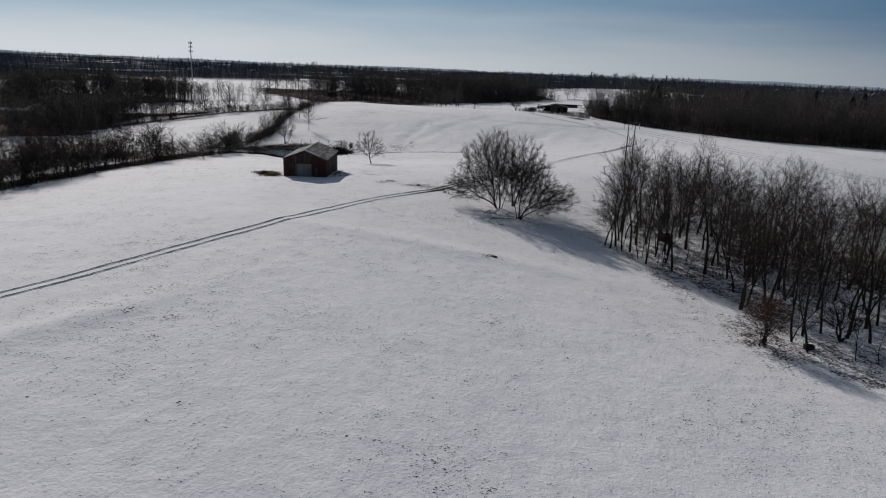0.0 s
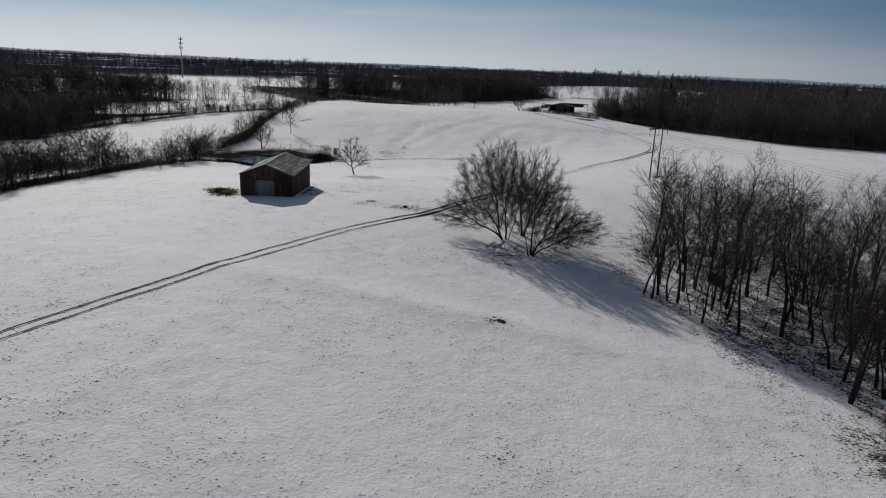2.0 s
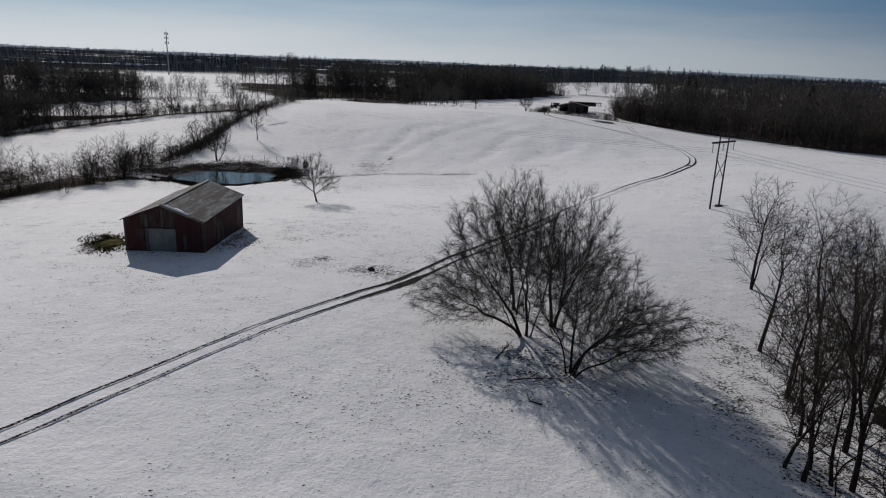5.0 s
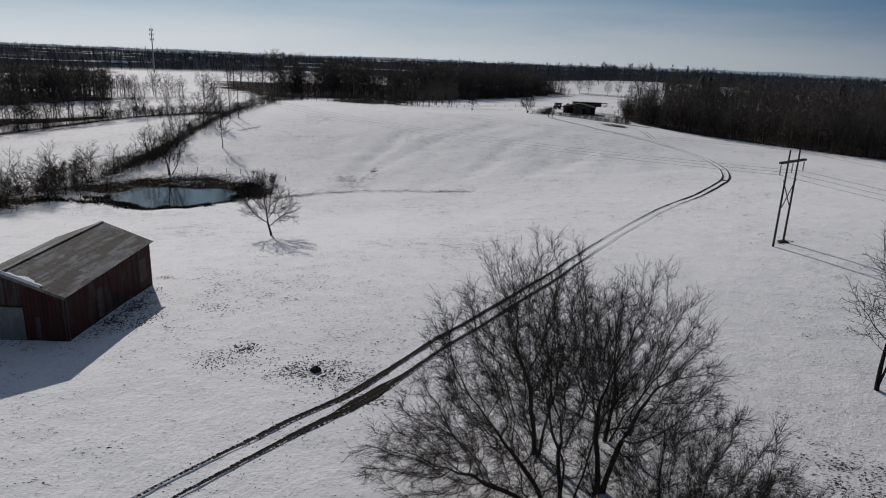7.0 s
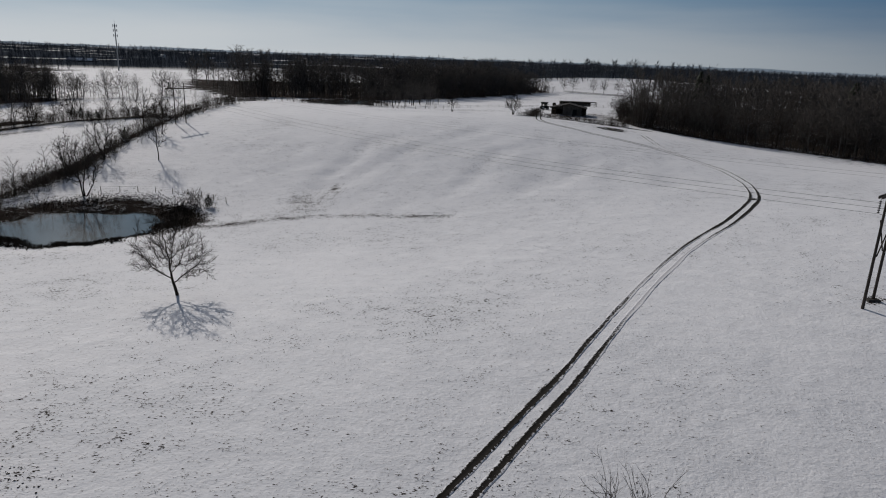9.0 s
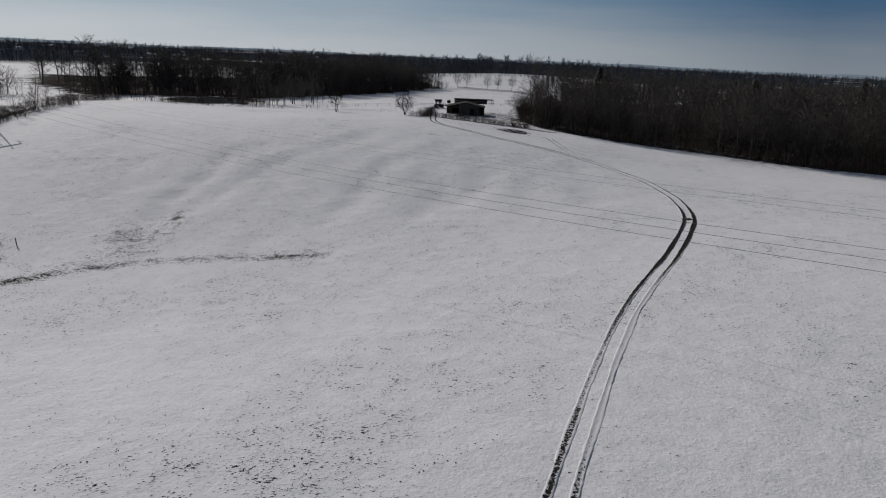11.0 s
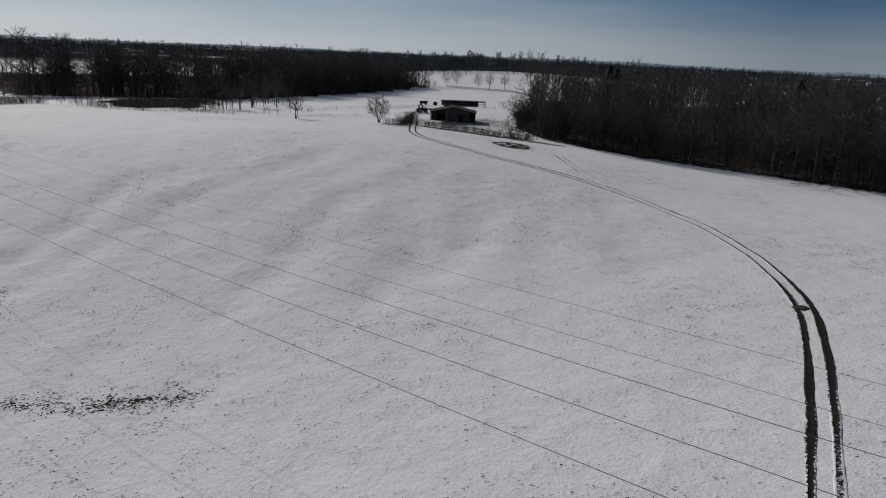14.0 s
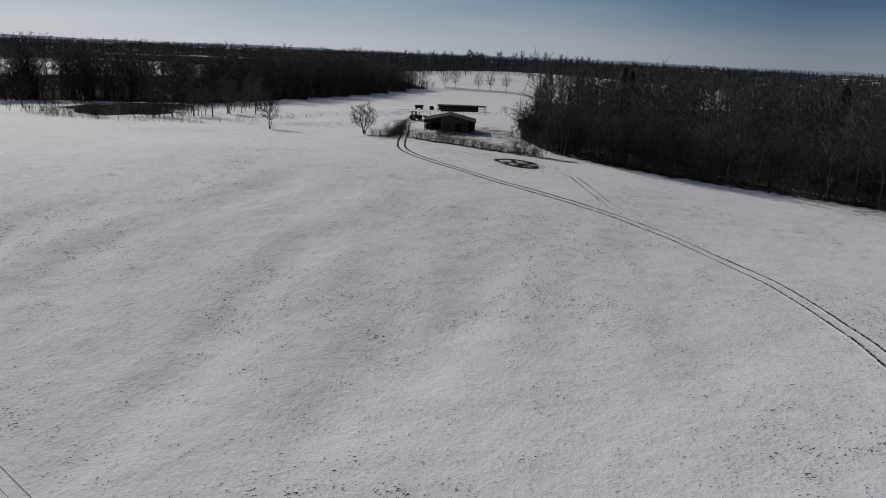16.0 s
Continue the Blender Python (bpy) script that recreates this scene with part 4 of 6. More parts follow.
stuff("hedgerow_brush", scatter_tris(BRUSH_SHAPES, np.concatenate([along(HEDGE_W[:6], 420, 2.8, 7, (0.5, 1.2)), along(HEDGE_Y, 420, 1.7, 32, (0.6, 1.3)), along([(-94, 110), (-98, 150), (-106, 200)], 200, 7.0, 35, (0.4, 1.1)), along(HEDGE_W[5:], 190, 2.4, 27, (0.4, 1.0)), along(HEDGE_N, 400, 1.4, 8, (0.6, 1.25)), along(HEDGE_N[:4], 50, 1.4, 20, (0.5, 1.1)), along(HEDGE_X, 80, 1.8, 9, (0.6, 1.4)), along([(-150, 285), (-135, 297), (-124, 312), (-112, 327), (-99, 326), (-72, 319)], 130, 1.2, 21, (0.5, 1.2)), along(WOOD_MID[:7], 230, 4.0, 18, (0.9, 2.2)), along(WOOD_WEST[:6], 50, 3.0, 19, (0.8, 1.6)), along(STRIP[:3], 34, 1.5, 10, (0.15, 0.4)), along([(32.7, 117.5), (33.6, 119.5)], 12, 0.7, 34, (0.3, 0.6)), along([(50, 64), (56, 60), (62, 56)], 24, 1.5, 28, (0.3, 0.6)), along([(60, 84), (75, 92), (90, 88)], 60, 8.0, 30, (0.3, 0.8)),
                                                                   along(WOOD_EAST[:8], 100, 1.5, 11, (0.6, 1.2))])), M_TWIG, "tangled bare brush along the field edges", "hedgerow")


def hedge_trees():
    """Bare trees standing singly in the western hedge and along the near edge of the east wood."""
    kinds = []
    for i in range(5):
        h = 7.0 + 0.8 * i
        kinds.append(put_tree("hedge_tree", tree_shape(150 + i, [(0, 0, 80 * i, 5, h * 0.8, 0.13), (0.2, 0, 80 * i + 150, 24, h * 0.7, 0.10)][:1 + i % 2], dict(SMALLFAR, n=[9, 6, 4], thin=0.036, env=(0, 0, h * 0.58, h * 0.42, h * 0.42, h * 0.5))),
                              stand(-82 + i, 108 + 9 * i, 70 * i), "bare branching tree in a brushy hedgerow", group="trees of hedges and wood edges"))
    rng = random.Random(31)
    L = smooth_line(HEDGE_W, 1.0)
    for n in range(36):
        x, y = rng.uniform(-122, -88), rng.uniform(105, 208)
        copy_thing(kinds[n % 5], stand(x - (y - 150) * 0.1, y, rng.uniform(0, 360), rng.uniform(0.7, 1.2)))
    for n in range(84):
        x, y = L[int(len(L) * (n + rng.random()) / 84 * 0.80)]
        copy_thing(kinds[n % 5], stand(x + rng.gauss(-1.0, 2.2), y + rng.gauss(0, 1.5), rng.uniform(0, 360), rng.uniform(0.8, 1.3) * (0.72 if y > 178 else 1.0)))
    H = smooth_line(HEDGE_Y, 1.0)
    for n in range(18):
        x, y = H[int(len(H) * (n + rng.random()) / 18)]
        copy_thing(kinds[n % 5], stand(x + rng.gauss(0, 1.5), y + rng.gauss(1.0, 1.5), rng.uniform(0, 360), rng.uniform(0.8, 1.3)))
    E = smooth_line(WOOD_EAST[:9], 1.0)
    for n in range(64):
        x, y = E[int(len(E) * 0.62 * ((n + rng.random()) / 64) ** 1.3)]
        u, v = rng.uniform(0, 9), rng.uniform(-3, 9)
        copy_thing(kinds[n % 5], stand(x + u, y + v, rng.uniform(0, 360), rng.uniform(0.8, 1.2)))


hedge_trees()


def far_belts():
    rng = np.random.RandomState(14)
    rows = []
    for _ in range(190):
        d = 640 + 3000 * rng.rand() ** 1.2
        a = radians(rng.uniform(-46, 50))
        cx, cy = 20 + d * math.sin(a), 150 + d * math.cos(a)
        n, ln, wd, dirn = 42, d * rng.uniform(0.07, 0.16), 14 + d * 0.008, rng.normal(-a * 0.6, 0.25)
        u, w = rng.uniform(-1, 1, n) * ln, rng.normal(0, wd, n)
        rise = rng.uniform(0.8, 1.15) + 0.45 * (d > 1100)
        rows.append(np.column_stack([cx + u * math.cos(dirn) - w * math.sin(dirn), cy + u * math.sin(dirn) + w * math.cos(dirn), rise * rng.uniform(0.6, 1.05, n), rng.uniform(0, 6.28, n)]))
    R = np.concatenate(rows)
    keep = np.ones(len(R), bool)
    for poly in ([(-420, 450), (-60, 450), (-60, 620), (-200, 880), (-420, 800)], [(90, 540), (190, 540), (260, 760), (110, 760)]):
        keep &= inside(poly, R[:, 0], R[:, 1]) < 0.5
    return R[keep]


stuff("far_woods", scatter_tris(FAR_SHAPES, far_belts()), M_FAR_HAZED, "distant dark bare woods under the horizon", "woodland")


def needles(seed, n, h, r, shape):
    """Blades of an evergreen: shape(u) gives the crown's radius at height u (0 to 1)."""
    rng = np.random.RandomState(seed)
    u = rng.rand(n) ** 0.8
    a = rng.uniform(0, 6.28, n)
    lump = 0.75 + 0.35 * np.sin(3 * a + 9 * u) * np.sin(17 * u)
    rr = np.array([shape(v) for v in u]) * r * lump * (0.55 + 0.45 * rng.rand(n))
    base = np.stack([rr * np.cos(a), rr * np.sin(a), h * (0.08 + 0.9 * u)], 1)
    out = np.stack([np.cos(a), np.sin(a), rng.uniform(-0.5, 0.6, n)], 1)
    side = np.stack([-np.sin(a), np.cos(a), rng.uniform(-0.6, 0.6, n)], 1)
    ln = (0.05 + 0.05 * rng.rand(n))[:, None] * h ** 0.6 * 1.2
    V = np.stack([base - side * ln * 0.35, base + side * ln * 0.35, base + out * ln, base + np.array([0, 0, 0.3]) * ln], 1).reshape(-1, 3)
    k = np.arange(n)[:, None, None] * 4
    return V, (np.array([[0, 1, 2], [0, 2, 3], [1, 3, 2]])[None] + k).reshape(-1, 3)


def evergreen(name, x, y, h, r, shape, seed, label, n=900):
    t = empty(name, stand(x, y), label, "tree", "evergreens")
    part("trunk", rod(bmesh.new(), (0, 0, -0.2), (0, 0, h * 0.9), 0.03 * h * 0.5, 0.02, 6), M_BARK2, t)
    part("foliage", raw_mesh("foliage", *needles(seed, n, h, r, shape), M_GREEN), None, t, "dark green needled foliage")


CEDAR = lambda u: math.sin(min(1.0, u * 1.15 + 0.12) * math.pi) ** 0.6
PINE = lambda u: (1 - u) ** 0.75
for k, (x, y, h, r) in enumerate([(-115.6, 443, 8.5, 2.6), (-105.2, 331.0, 5.0, 1.3), (-102.2, 330, 4.2, 1.0), (-94.3, 323.5, 3.6, 1.3), (-68.5, 283, 3.4, 1.0), (-31.3, 228.3, 2.3, 0.85), (-98, 326, 3.0, 1.4)]):
    evergreen("cedar_tree", x, y, h, r, CEDAR, 200 + k, "dark rounded evergreen cedar beside a hedgerow", 1000)
for k, (x, y, h, r) in enumerate([(175, 318, 21, 4.0), (150, 335, 19, 6.0), (215, 345, 21, 7.0), (245, 350, 20, 7.0), (118, 385, 18, 5.5), (124, 392, 17, 5.0), (200, 330, 19, 6.5), (300, 330, 20, 7)]):
    evergreen("pine_tree", x, y, h, r, PINE, 230 + k, "dark evergreen pine rising above the bare wood", 1400)


# single trees of the pasture edges
def lone(name, seed, x, y, h, lean, label, stems=1, wide=0.3, n=420):
    roots = [stem(0.15 * i, 0.1 * i, 77 * seed + 120 * i, lean + 11 * i, h * 0.3, 3, 3) for i in range(stems)]
    w = h * wide
    put_tree(name, grown(seed, roots, [(0, 0, h * 0.64, w, w, h * 0.36), (0, 0, h * 0.42, w * 0.9, w * 0.9, h * 0.2)], n, step=0.045 * h, kill=0.07 * h, sense=0.30 * h, tip=0.021, power=2.1, wig=0.2, lift=0.02, shoots=1, shoot=(0.06 * h, 0.13 * h), twigs=6, twig=(0.03 * h, 0.08 * h), fine=0.028, limb=0.05, sides=(6, 4, 3), blades=True),
             stand(x, y), label, group="single trees along fences")


lone("fence_tree", 101, -54.9, 232.7, 9.4, 5, "bare spreading tree on the pond bank", 3, 0.42)
lone("fence_tree", 102, -52.3, 261.5, 12.8, 3, "slim bare tree in the snowy hillside pasture", 1, 0.2)
lone("fence_tree", 103, -62.0, 290.0, 10.0, 4, "slim bare tree beside a brushy fence line", 1, 0.22)
lone("fence_tree", 104, -64.5, 262.0, 10.5, 5, "bare tree standing in hedgerow brush", 2, 0.3)
lone("fence_tree", 105, -69.0, 296.0, 11.0, 4, "bare forked tree in hedgerow brush", 2, 0.3)
lone("fence_tree", 106, -66.5, 250.0, 8.0, 8, "bare tree leaning from hedgerow brush", 2, 0.3)
lone("orchard_tree", 107, 37.4, 346.5, 6.9, 10, "low bare spreading tree by a farm gate", 3, 0.5, 500)
lone("orchard_tree", 108, 16.6, 356.0, 7.7, 3, "bare young tree on the field crest", 2, 0.32, 420)
for k, (x, y, h) in enumerate([(128, 658, 15), (122, 664, 13), (142, 648, 12), (152, 653, 11), (161, 645, 12)]):
    lone("field_tree", 110 + k, x, y, h, 3, "bare tree by a distant board fence", 1, 0.3)
for k, (x, y, h) in enumerate([(-64, 436, 11), (-70, 468, 12), (-78, 470, 13), (-131, 474, 14), (-146, 462, 13), (-152, 457, 14), (-163, 447, 12), (-124, 470, 12)]):
    lone("field_tree", 120 + k, x, y, h, 4, "bare tree in an open row between fields", 1, 0.34)
put_tree("thicket", tree_shape(130, [(0.5 * math.cos(1.3 * i), 0.5 * math.sin(1.3 * i), 75 * i, 12 + 5 * (i % 4), 4.6 - 0.3 * (i % 3), 0.07) for i in range(8)] + [(0.2, 0, 40, 4, 6.0, 0.14)], dict(SMALL, n=[8, 6, 6], thin=0.014, env=(0, 0, 2.9, 3.4, 3.0, 3.2))),
         stand(36.5, 67.9), "thicket of russet bare stems at the wood edge", group="single trees along fences", twigs=M_RUSSET)
lone("thicket", 131, 47.6, 71.8, 5.4, 6, "low bare spreading tree at the wood edge", 3, 0.5)


# ---- wheel tracks ----
def rut_material():
    m = Mat("muddy_rut", rough=0.92, spec=0.05).world_co()
    edge, mud = m.attr("edge"), m.attr("mud")
    grain = m.noise(5.0, 4, 0.65)
    soil = m.mix(m.noise(2.2, 4), (0.012, 0.011, 0.010), (0.040, 0.036, 0.032))
    packed = m.mix(grain, (0.52, 0.52, 0.54), (0.74, 0.75, 0.78))
    k = m.math("SUBTRACT", m.math("ADD", mud, m.math("MULTIPLY", m.math("SUBTRACT", grain, 0.5), 1.9)), m.math("MULTIPLY", edge, 0.55))
    m.base(m.mix(m.step(k, 0.28, 0.5), m.mix(edge, packed, SNOW_A), soil))
    m.bump(grain, 0.6, 0.06)
    return m.mat


M_RUT = rut_material()
TRACK = [(-95, -26), (-66, 20), (-52, 43), (-41.9, 59.8), (-38.2, 65.6), (-33.6, 74), (-27.8, 85.2), (-20.9, 98.6), (-12.4, 113.6), (-5.0, 124.4), (-0.7, 129.9), (3.9, 137.6), (8.4, 144.6), (12.1, 150.6),
         (17, 158.2), (21.2, 165.3), (24.9, 171.4), (32.2, 183), (37.6, 190.9), (41.8, 196.3), (47.3, 202.9), (53.5, 210.4), (59.3, 218), (63.7, 224.6), (67.2, 232.4), (69.7, 241.2), (70.6, 252.5), (68.8, 263.7),
         (66.0, 273), (60.8, 283), (53.5, 293), (46.5, 305), (43.0, 315), (43.0, 326), (47.8, 353), (52.6, 381), (57.0, 398), (64, 430)]


def rut(name, off, parent, seed, width=0.30, line=TRACK, strength=0.0, taper=False):
    L = smooth_line(line, 0.6)
    T = np.gradient(L, axis=0)
    T /= np.linalg.norm(T, axis=1, keepdims=True)
    N = np.stack([T[:, 1], -T[:, 0]], 1)
    rng = np.random.RandomState(seed)
    s = np.arange(len(L)) * 0.6
    prof = [(-1.0, 1.0, 0.004), (-0.72, 0.75, 0.055), (-0.45, 0.15, 0.022), (0.0, 0.0, 0.018), (0.45, 0.15, 0.022), (0.72, 0.75, 0.055), (1.0, 1.0, 0.004)]
    wob = 0.04 * wave(s, s * 0, 0.8, seed)
    ends = np.sin(np.pi * np.linspace(0.02, 0.98, len(L))) ** 0.6 if taper else 1.0
    V, edge = [], []
    for u, e, h in prof:
        j = rng.normal(0, 0.025, len(L)) if abs(u) > 0.5 else 0
        P = L + N * (off + wob + (u * width * (1 - 0.4 * np.clip((L[:, 1] - 232) / 40, 0, 1) - 0.28 * np.clip((127 - L[:, 1]) / 8, 0, 1)) * (1 + 0.32 * wave(s, s * 0, 0.5, seed + 1)) * ends + j))[:, None]
        V.append(np.column_stack([P, ground(P[:, 0], P[:, 1]) + h + 0.012]))
        edge.append(np.full(len(L), e))
    V, edge = np.stack(V, 1).reshape(-1, 3), np.stack(edge, 1).ravel()
    y = L[:, 1]
    mud = 0.52 + strength + 0.08 * np.clip((112 - y) / 12, 0, 1) + 0.24 * wave(s, s * 0, 0.11, seed + 2) + 0.45 * np.exp(-((y - 129) / 9) ** 2) + 0.35 * np.exp(-((y - 150) / 16) ** 2)
    mud = mud + 0.55 * np.exp(-((y - 218 - off * 6) / 17) ** 2) - (0.42 if off > 0 else 0.16) * np.exp(-((y - 182 - off * 2) / (15 if off > 0 else 5)) ** 4) + 0.42 * np.exp(-((y - 306) / 36) ** 2) + 0.5 * np.exp(-((y - 350) / 24) ** 2) - 0.10 * np.exp(-((y - 117) / 7) ** 2)
    k = len(prof)
    i = (np.arange(len(L) - 1)[:, None] * k + np.arange(k - 1)[None]).ravel()
    me = raw_mesh(name, V, np.stack([i, i + 1, i + k + 1, i + k], 1), M_RUT, True)
    for key, val in (("edge", edge), ("mud", np.repeat(mud, k))):
        me.attributes.new(key, "FLOAT", "POINT").data.foreach_set("value", val.astype(np.float32))
    part("rut", me, None, parent)


track = empty("track", Matrix(), "pair of muddy wheel ruts curving across the snow", "track", kind="structure")
rut("rut", -0.70, track, 31)
rut("rut", 0.70, track, 35)
rut("rut", 0.55, track, 37, 0.55, [(-2.6, 127.6), (-1.6, 128.8), (-0.7, 129.9), (0.3, 131.5), (1.2, 133.0)], strength=0.9, taper=True)
spur = empty("track", Matrix(), "faint wheel tracks pressed into the snow", "track", kind="structure")
for o in (-0.7, 0.7):
    rut("rut", o, spur, 41, 0.3, [(69.2, 302), (68, 294), (67.0, 286.6), (66.4, 279), (67.4, 271)], strength=-0.14)


pen = empty("track", Matrix(), "trampled muddy rings in the snow round a feeding place", "track", kind="structure")
for k, (cx, cy, ra, rb) in enumerate([(62.2, 311.0, 3.6, 4.4), (61.0, 309.5, 1.5, 1.6), (63.4, 312.8, 1.6, 1.9), (62.6, 308.2, 1.9, 1.2)]):
    rut("rut", 0.0, pen, 45 + 3 * k, 0.75, [(cx + ra * math.cos(a) * (1 + 0.12 * math.sin(3 * a + k)), cy + rb * math.sin(a)) for a in [0.5 * j + k for j in range(13)]], strength=0.45)


# clods and prints along animal trails
def clods(n, seed):
    rng = np.random.RandomState(seed)
    a = np.sort(rng.uniform(0, 6.28, n))
    V = np.column_stack([np.cos(a) * rng.uniform(0.5, 1, n), np.sin(a) * rng.uniform(0.5, 1, n), np.zeros(n)])
    V = np.vstack([V, V * 0.55 + np.array([0, 0, 0.45]), [[0, 0, 0.55]]])
    i = np.arange(n)
    j = (i + 1) % n
    return V, np.concatenate([np.stack([i, j, n + j], 1), np.stack([i, n + j, n + i], 1), np.stack([n + i, n + j, np.full(n, 2 * n)], 1)])


CLODS = [clods(6, i) for i in range(5)]
M_CLOD = plain("frozen_clods", (0.025, 0.022, 0.020), (0.085, 0.076, 0.068), 1.2, 0.95, bump=0.4)


trails = [along([(-20, 155), (-7.6, 160.3), (-2.6, 163.9), (4.7, 166.7), (11.8, 169.5), (20.3, 173.1)], 130, 0.5, 51, (0.03, 0.10)),
          along([(-24, 163), (-8, 172), (0, 176), (8, 178)], 110, 2.2, 52, (0.03, 0.10)),
          along([(-14, 56), (-4, 55.5), (5, 52), (14, 47), (28, 42), (42, 38)], 150, 0.35, 53, (0.03, 0.08)),
          along([(-30, 61), (-24, 66), (-12, 65)], 60, 0.4, 54, (0.03, 0.08)),
          along([(-2, 131.5), (-4, 133), (-6, 133.2)], 520, 1.4, 55, (0.03, 0.11)),
          along([(-10.6, 135.7), (-9.8, 135.9)], 130, 0.55, 60, (0.04, 0.12)),
          along([(-12.2, 132.6), (-10.6, 133.2)], 150, 0.9, 61, (0.03, 0.10)),
          along([(-13.6, 144.4), (-16.4, 145.0)], 90, 0.6, 62, (0.03, 0.10)),
          along([(-20.6, 138.6), (-19.6, 142.0)], 150, 0.6, 63, (0.04, 0.12)),
          along([(-12, 112), (-5.6, 122.4), (0.8, 131.0), (5.8, 138.6), (14, 151)], 420, 1.1, 64, (0.02, 0.08)),
          along([(-31, 214), (-27.3, 215.6), (-19.9, 219.9), (-11.5, 222.3), (-1.4, 222.4), (9.6, 220.8)], 420, 0.9, 56, (0.04, 0.13)),
          along([(-16, 224), (-14.5, 231), (-12.9, 239)], 420, 2.2, 57, (0.04, 0.14)),
          along([(60, 311), (64, 314), (65, 309), (60, 307)], 200, 1.6, 58, (0.06, 0.22)),
          along([(6, 111), (14, 109), (22, 116)], 160, 3.0, 59, (0.03, 0.10))]
stuff("frozen_clods", scatter_tris(CLODS, np.concatenate(trails)), M_CLOD, "frozen clods and hoof marks along animal trails", "clods")


# dead grass poking through the snow
def tuft(n, h, seed, lean=0.5):
    rng = np.random.RandomState(seed)
    a = rng.uniform(0, 6.28, n)
    b = np.column_stack([rng.normal(0, 0.06, (n, 2)), np.full(n, -0.03)])
    d = np.column_stack([np.cos(a) * lean * rng.rand(n), np.sin(a) * lean * rng.rand(n), rng.uniform(0.6, 1.0, n)]) * h
    w = np.column_stack([-np.sin(a), np.cos(a), np.zeros(n)]) * 0.012 * (1 + 2 * h)
    V = np.stack([b - w, b + w, b + d], 1).reshape(-1, 3)
    return V, np.arange(3 * n).reshape(-1, 3)


TUFTS = [tuft(6, 0.16, i, 0.9) for i in range(5)]
REEDS = [tuft(14, 0.62, 20 + i, 0.9) for i in range(5)]


def grass_spots():
    rng = np.random.RandomState(77)
    x, y = rng.uniform(-75, 95, 110000), rng.uniform(25, 330, 110000)
    dens = np.clip(0.1 + 1.6 * wave(x, y, 0.16, 9) + 1.3 * wave(x, y, 0.7, 10), 0, 3)
    b = np.zeros(len(x))
    for cx, cy, rx, ry, a in BARE:
        b = np.maximum(b, 0.7 * a * np.exp(-((x - cx) / rx) ** 2 - ((y - cy) / ry) ** 2))
    keep = rng.rand(len(x)) < np.clip(0.022 * dens + 0.5 * b, 0, 1)
    n = keep.sum()
    return np.column_stack([x[keep], y[keep], rng.uniform(0.4, 1.1, n), rng.uniform(0, 6.28, n)])


stuff("dead_grass", scatter_tris(TUFTS, grass_spots()), M_WEED, "dead grass tips poking through thin snow", "grass")


def reed_spots():
    rng = np.random.RandomState(78)
    rows = []
    x, y = rng.uniform(-62, -34, 1500), rng.uniform(203, 228, 1500)
    wet = (wave(x, y, 0.45, 25) > 0.22) & (((x + 47.5) / 12.0) ** 2 + ((y - 215.5) / 10) ** 2 < 1.2) & ((y < 209) | (x < -56) | (y > 222))
    rows.append(np.column_stack([x, y, rng.uniform(0.3, 0.8, 1500), rng.uniform(0, 6.28, 1500)])[wet])
    for (px, py, rx, ry, bank), n in zip(PONDS, (6500, 1500)):
        a = rng.uniform(0, 6.28, n)
        q = 0.95 + rng.rand(n) ** 1.5 * (0.55 + 0.35 * np.sin(a))
        x, y = px + rx * q * np.cos(a), py + ry * q * np.sin(a)
        keep = rng.rand(n) < 0.35 + 0.75 * (wave(x, y, 0.5, 21) > -0.05) * np.clip(1.2 + np.sin(a), 0.3, 1)
        rows.append(np.column_stack([x, y, rng.uniform(0.25, 0.75, n) * (0.8 + 0.5 * wave(x, y, 0.3, 22)) * (1.3 - 0.4 * q), rng.uniform(0, 6.28, n)])[keep])
    return np.concatenate(rows)


stuff("reeds", scatter_tris(REEDS, np.concatenate([reed_spots(), along([(-60, 209), (-56, 206.5), (-50, 205.2)], 260, 0.9, 84, (0.5, 1.1)), along([(-42, 204.8), (-40.5, 205.2)], 70, 0.6, 85, (0.5, 1.1)), along([(-66, 205), (-60, 204), (-50, 203.5), (-44, 203.8), (-37, 206)], 600, 0.9, 86, (0.5, 1.1)), along([(-60, 227), (-50, 231), (-42, 231.5), (-36, 228), (-33, 222)], 2000, 2.4, 87, (0.25, 0.6)), along([(-36.5, 228), (-33.6, 221), (-34.0, 212)], 1200, 1.7, 90, (0.3, 0.75)), along([(-46, 205.6), (-45, 205.9)], 50, 0.5, 88, (0.8, 1.3)), along([(-52.5, 206.3), (-51, 206.0)], 60, 0.6, 89, (0.7, 1.2)), along([(-22.8, 138), (-22.7, 150)], 60, 0.3, 67, (0.2, 0.5))])), M_WEED, "brown dead reeds and weeds round a pond", "reeds")
stuff("grass_patch", scatter_tris(REEDS, along([(-38.2, 142), (-36.3, 138.4), (-34.4, 135.0)], 900, 1.1, 66, (0.25, 0.6))), M_GRASSPATCH, "matted green and straw grass patch beside the barn", "grass")
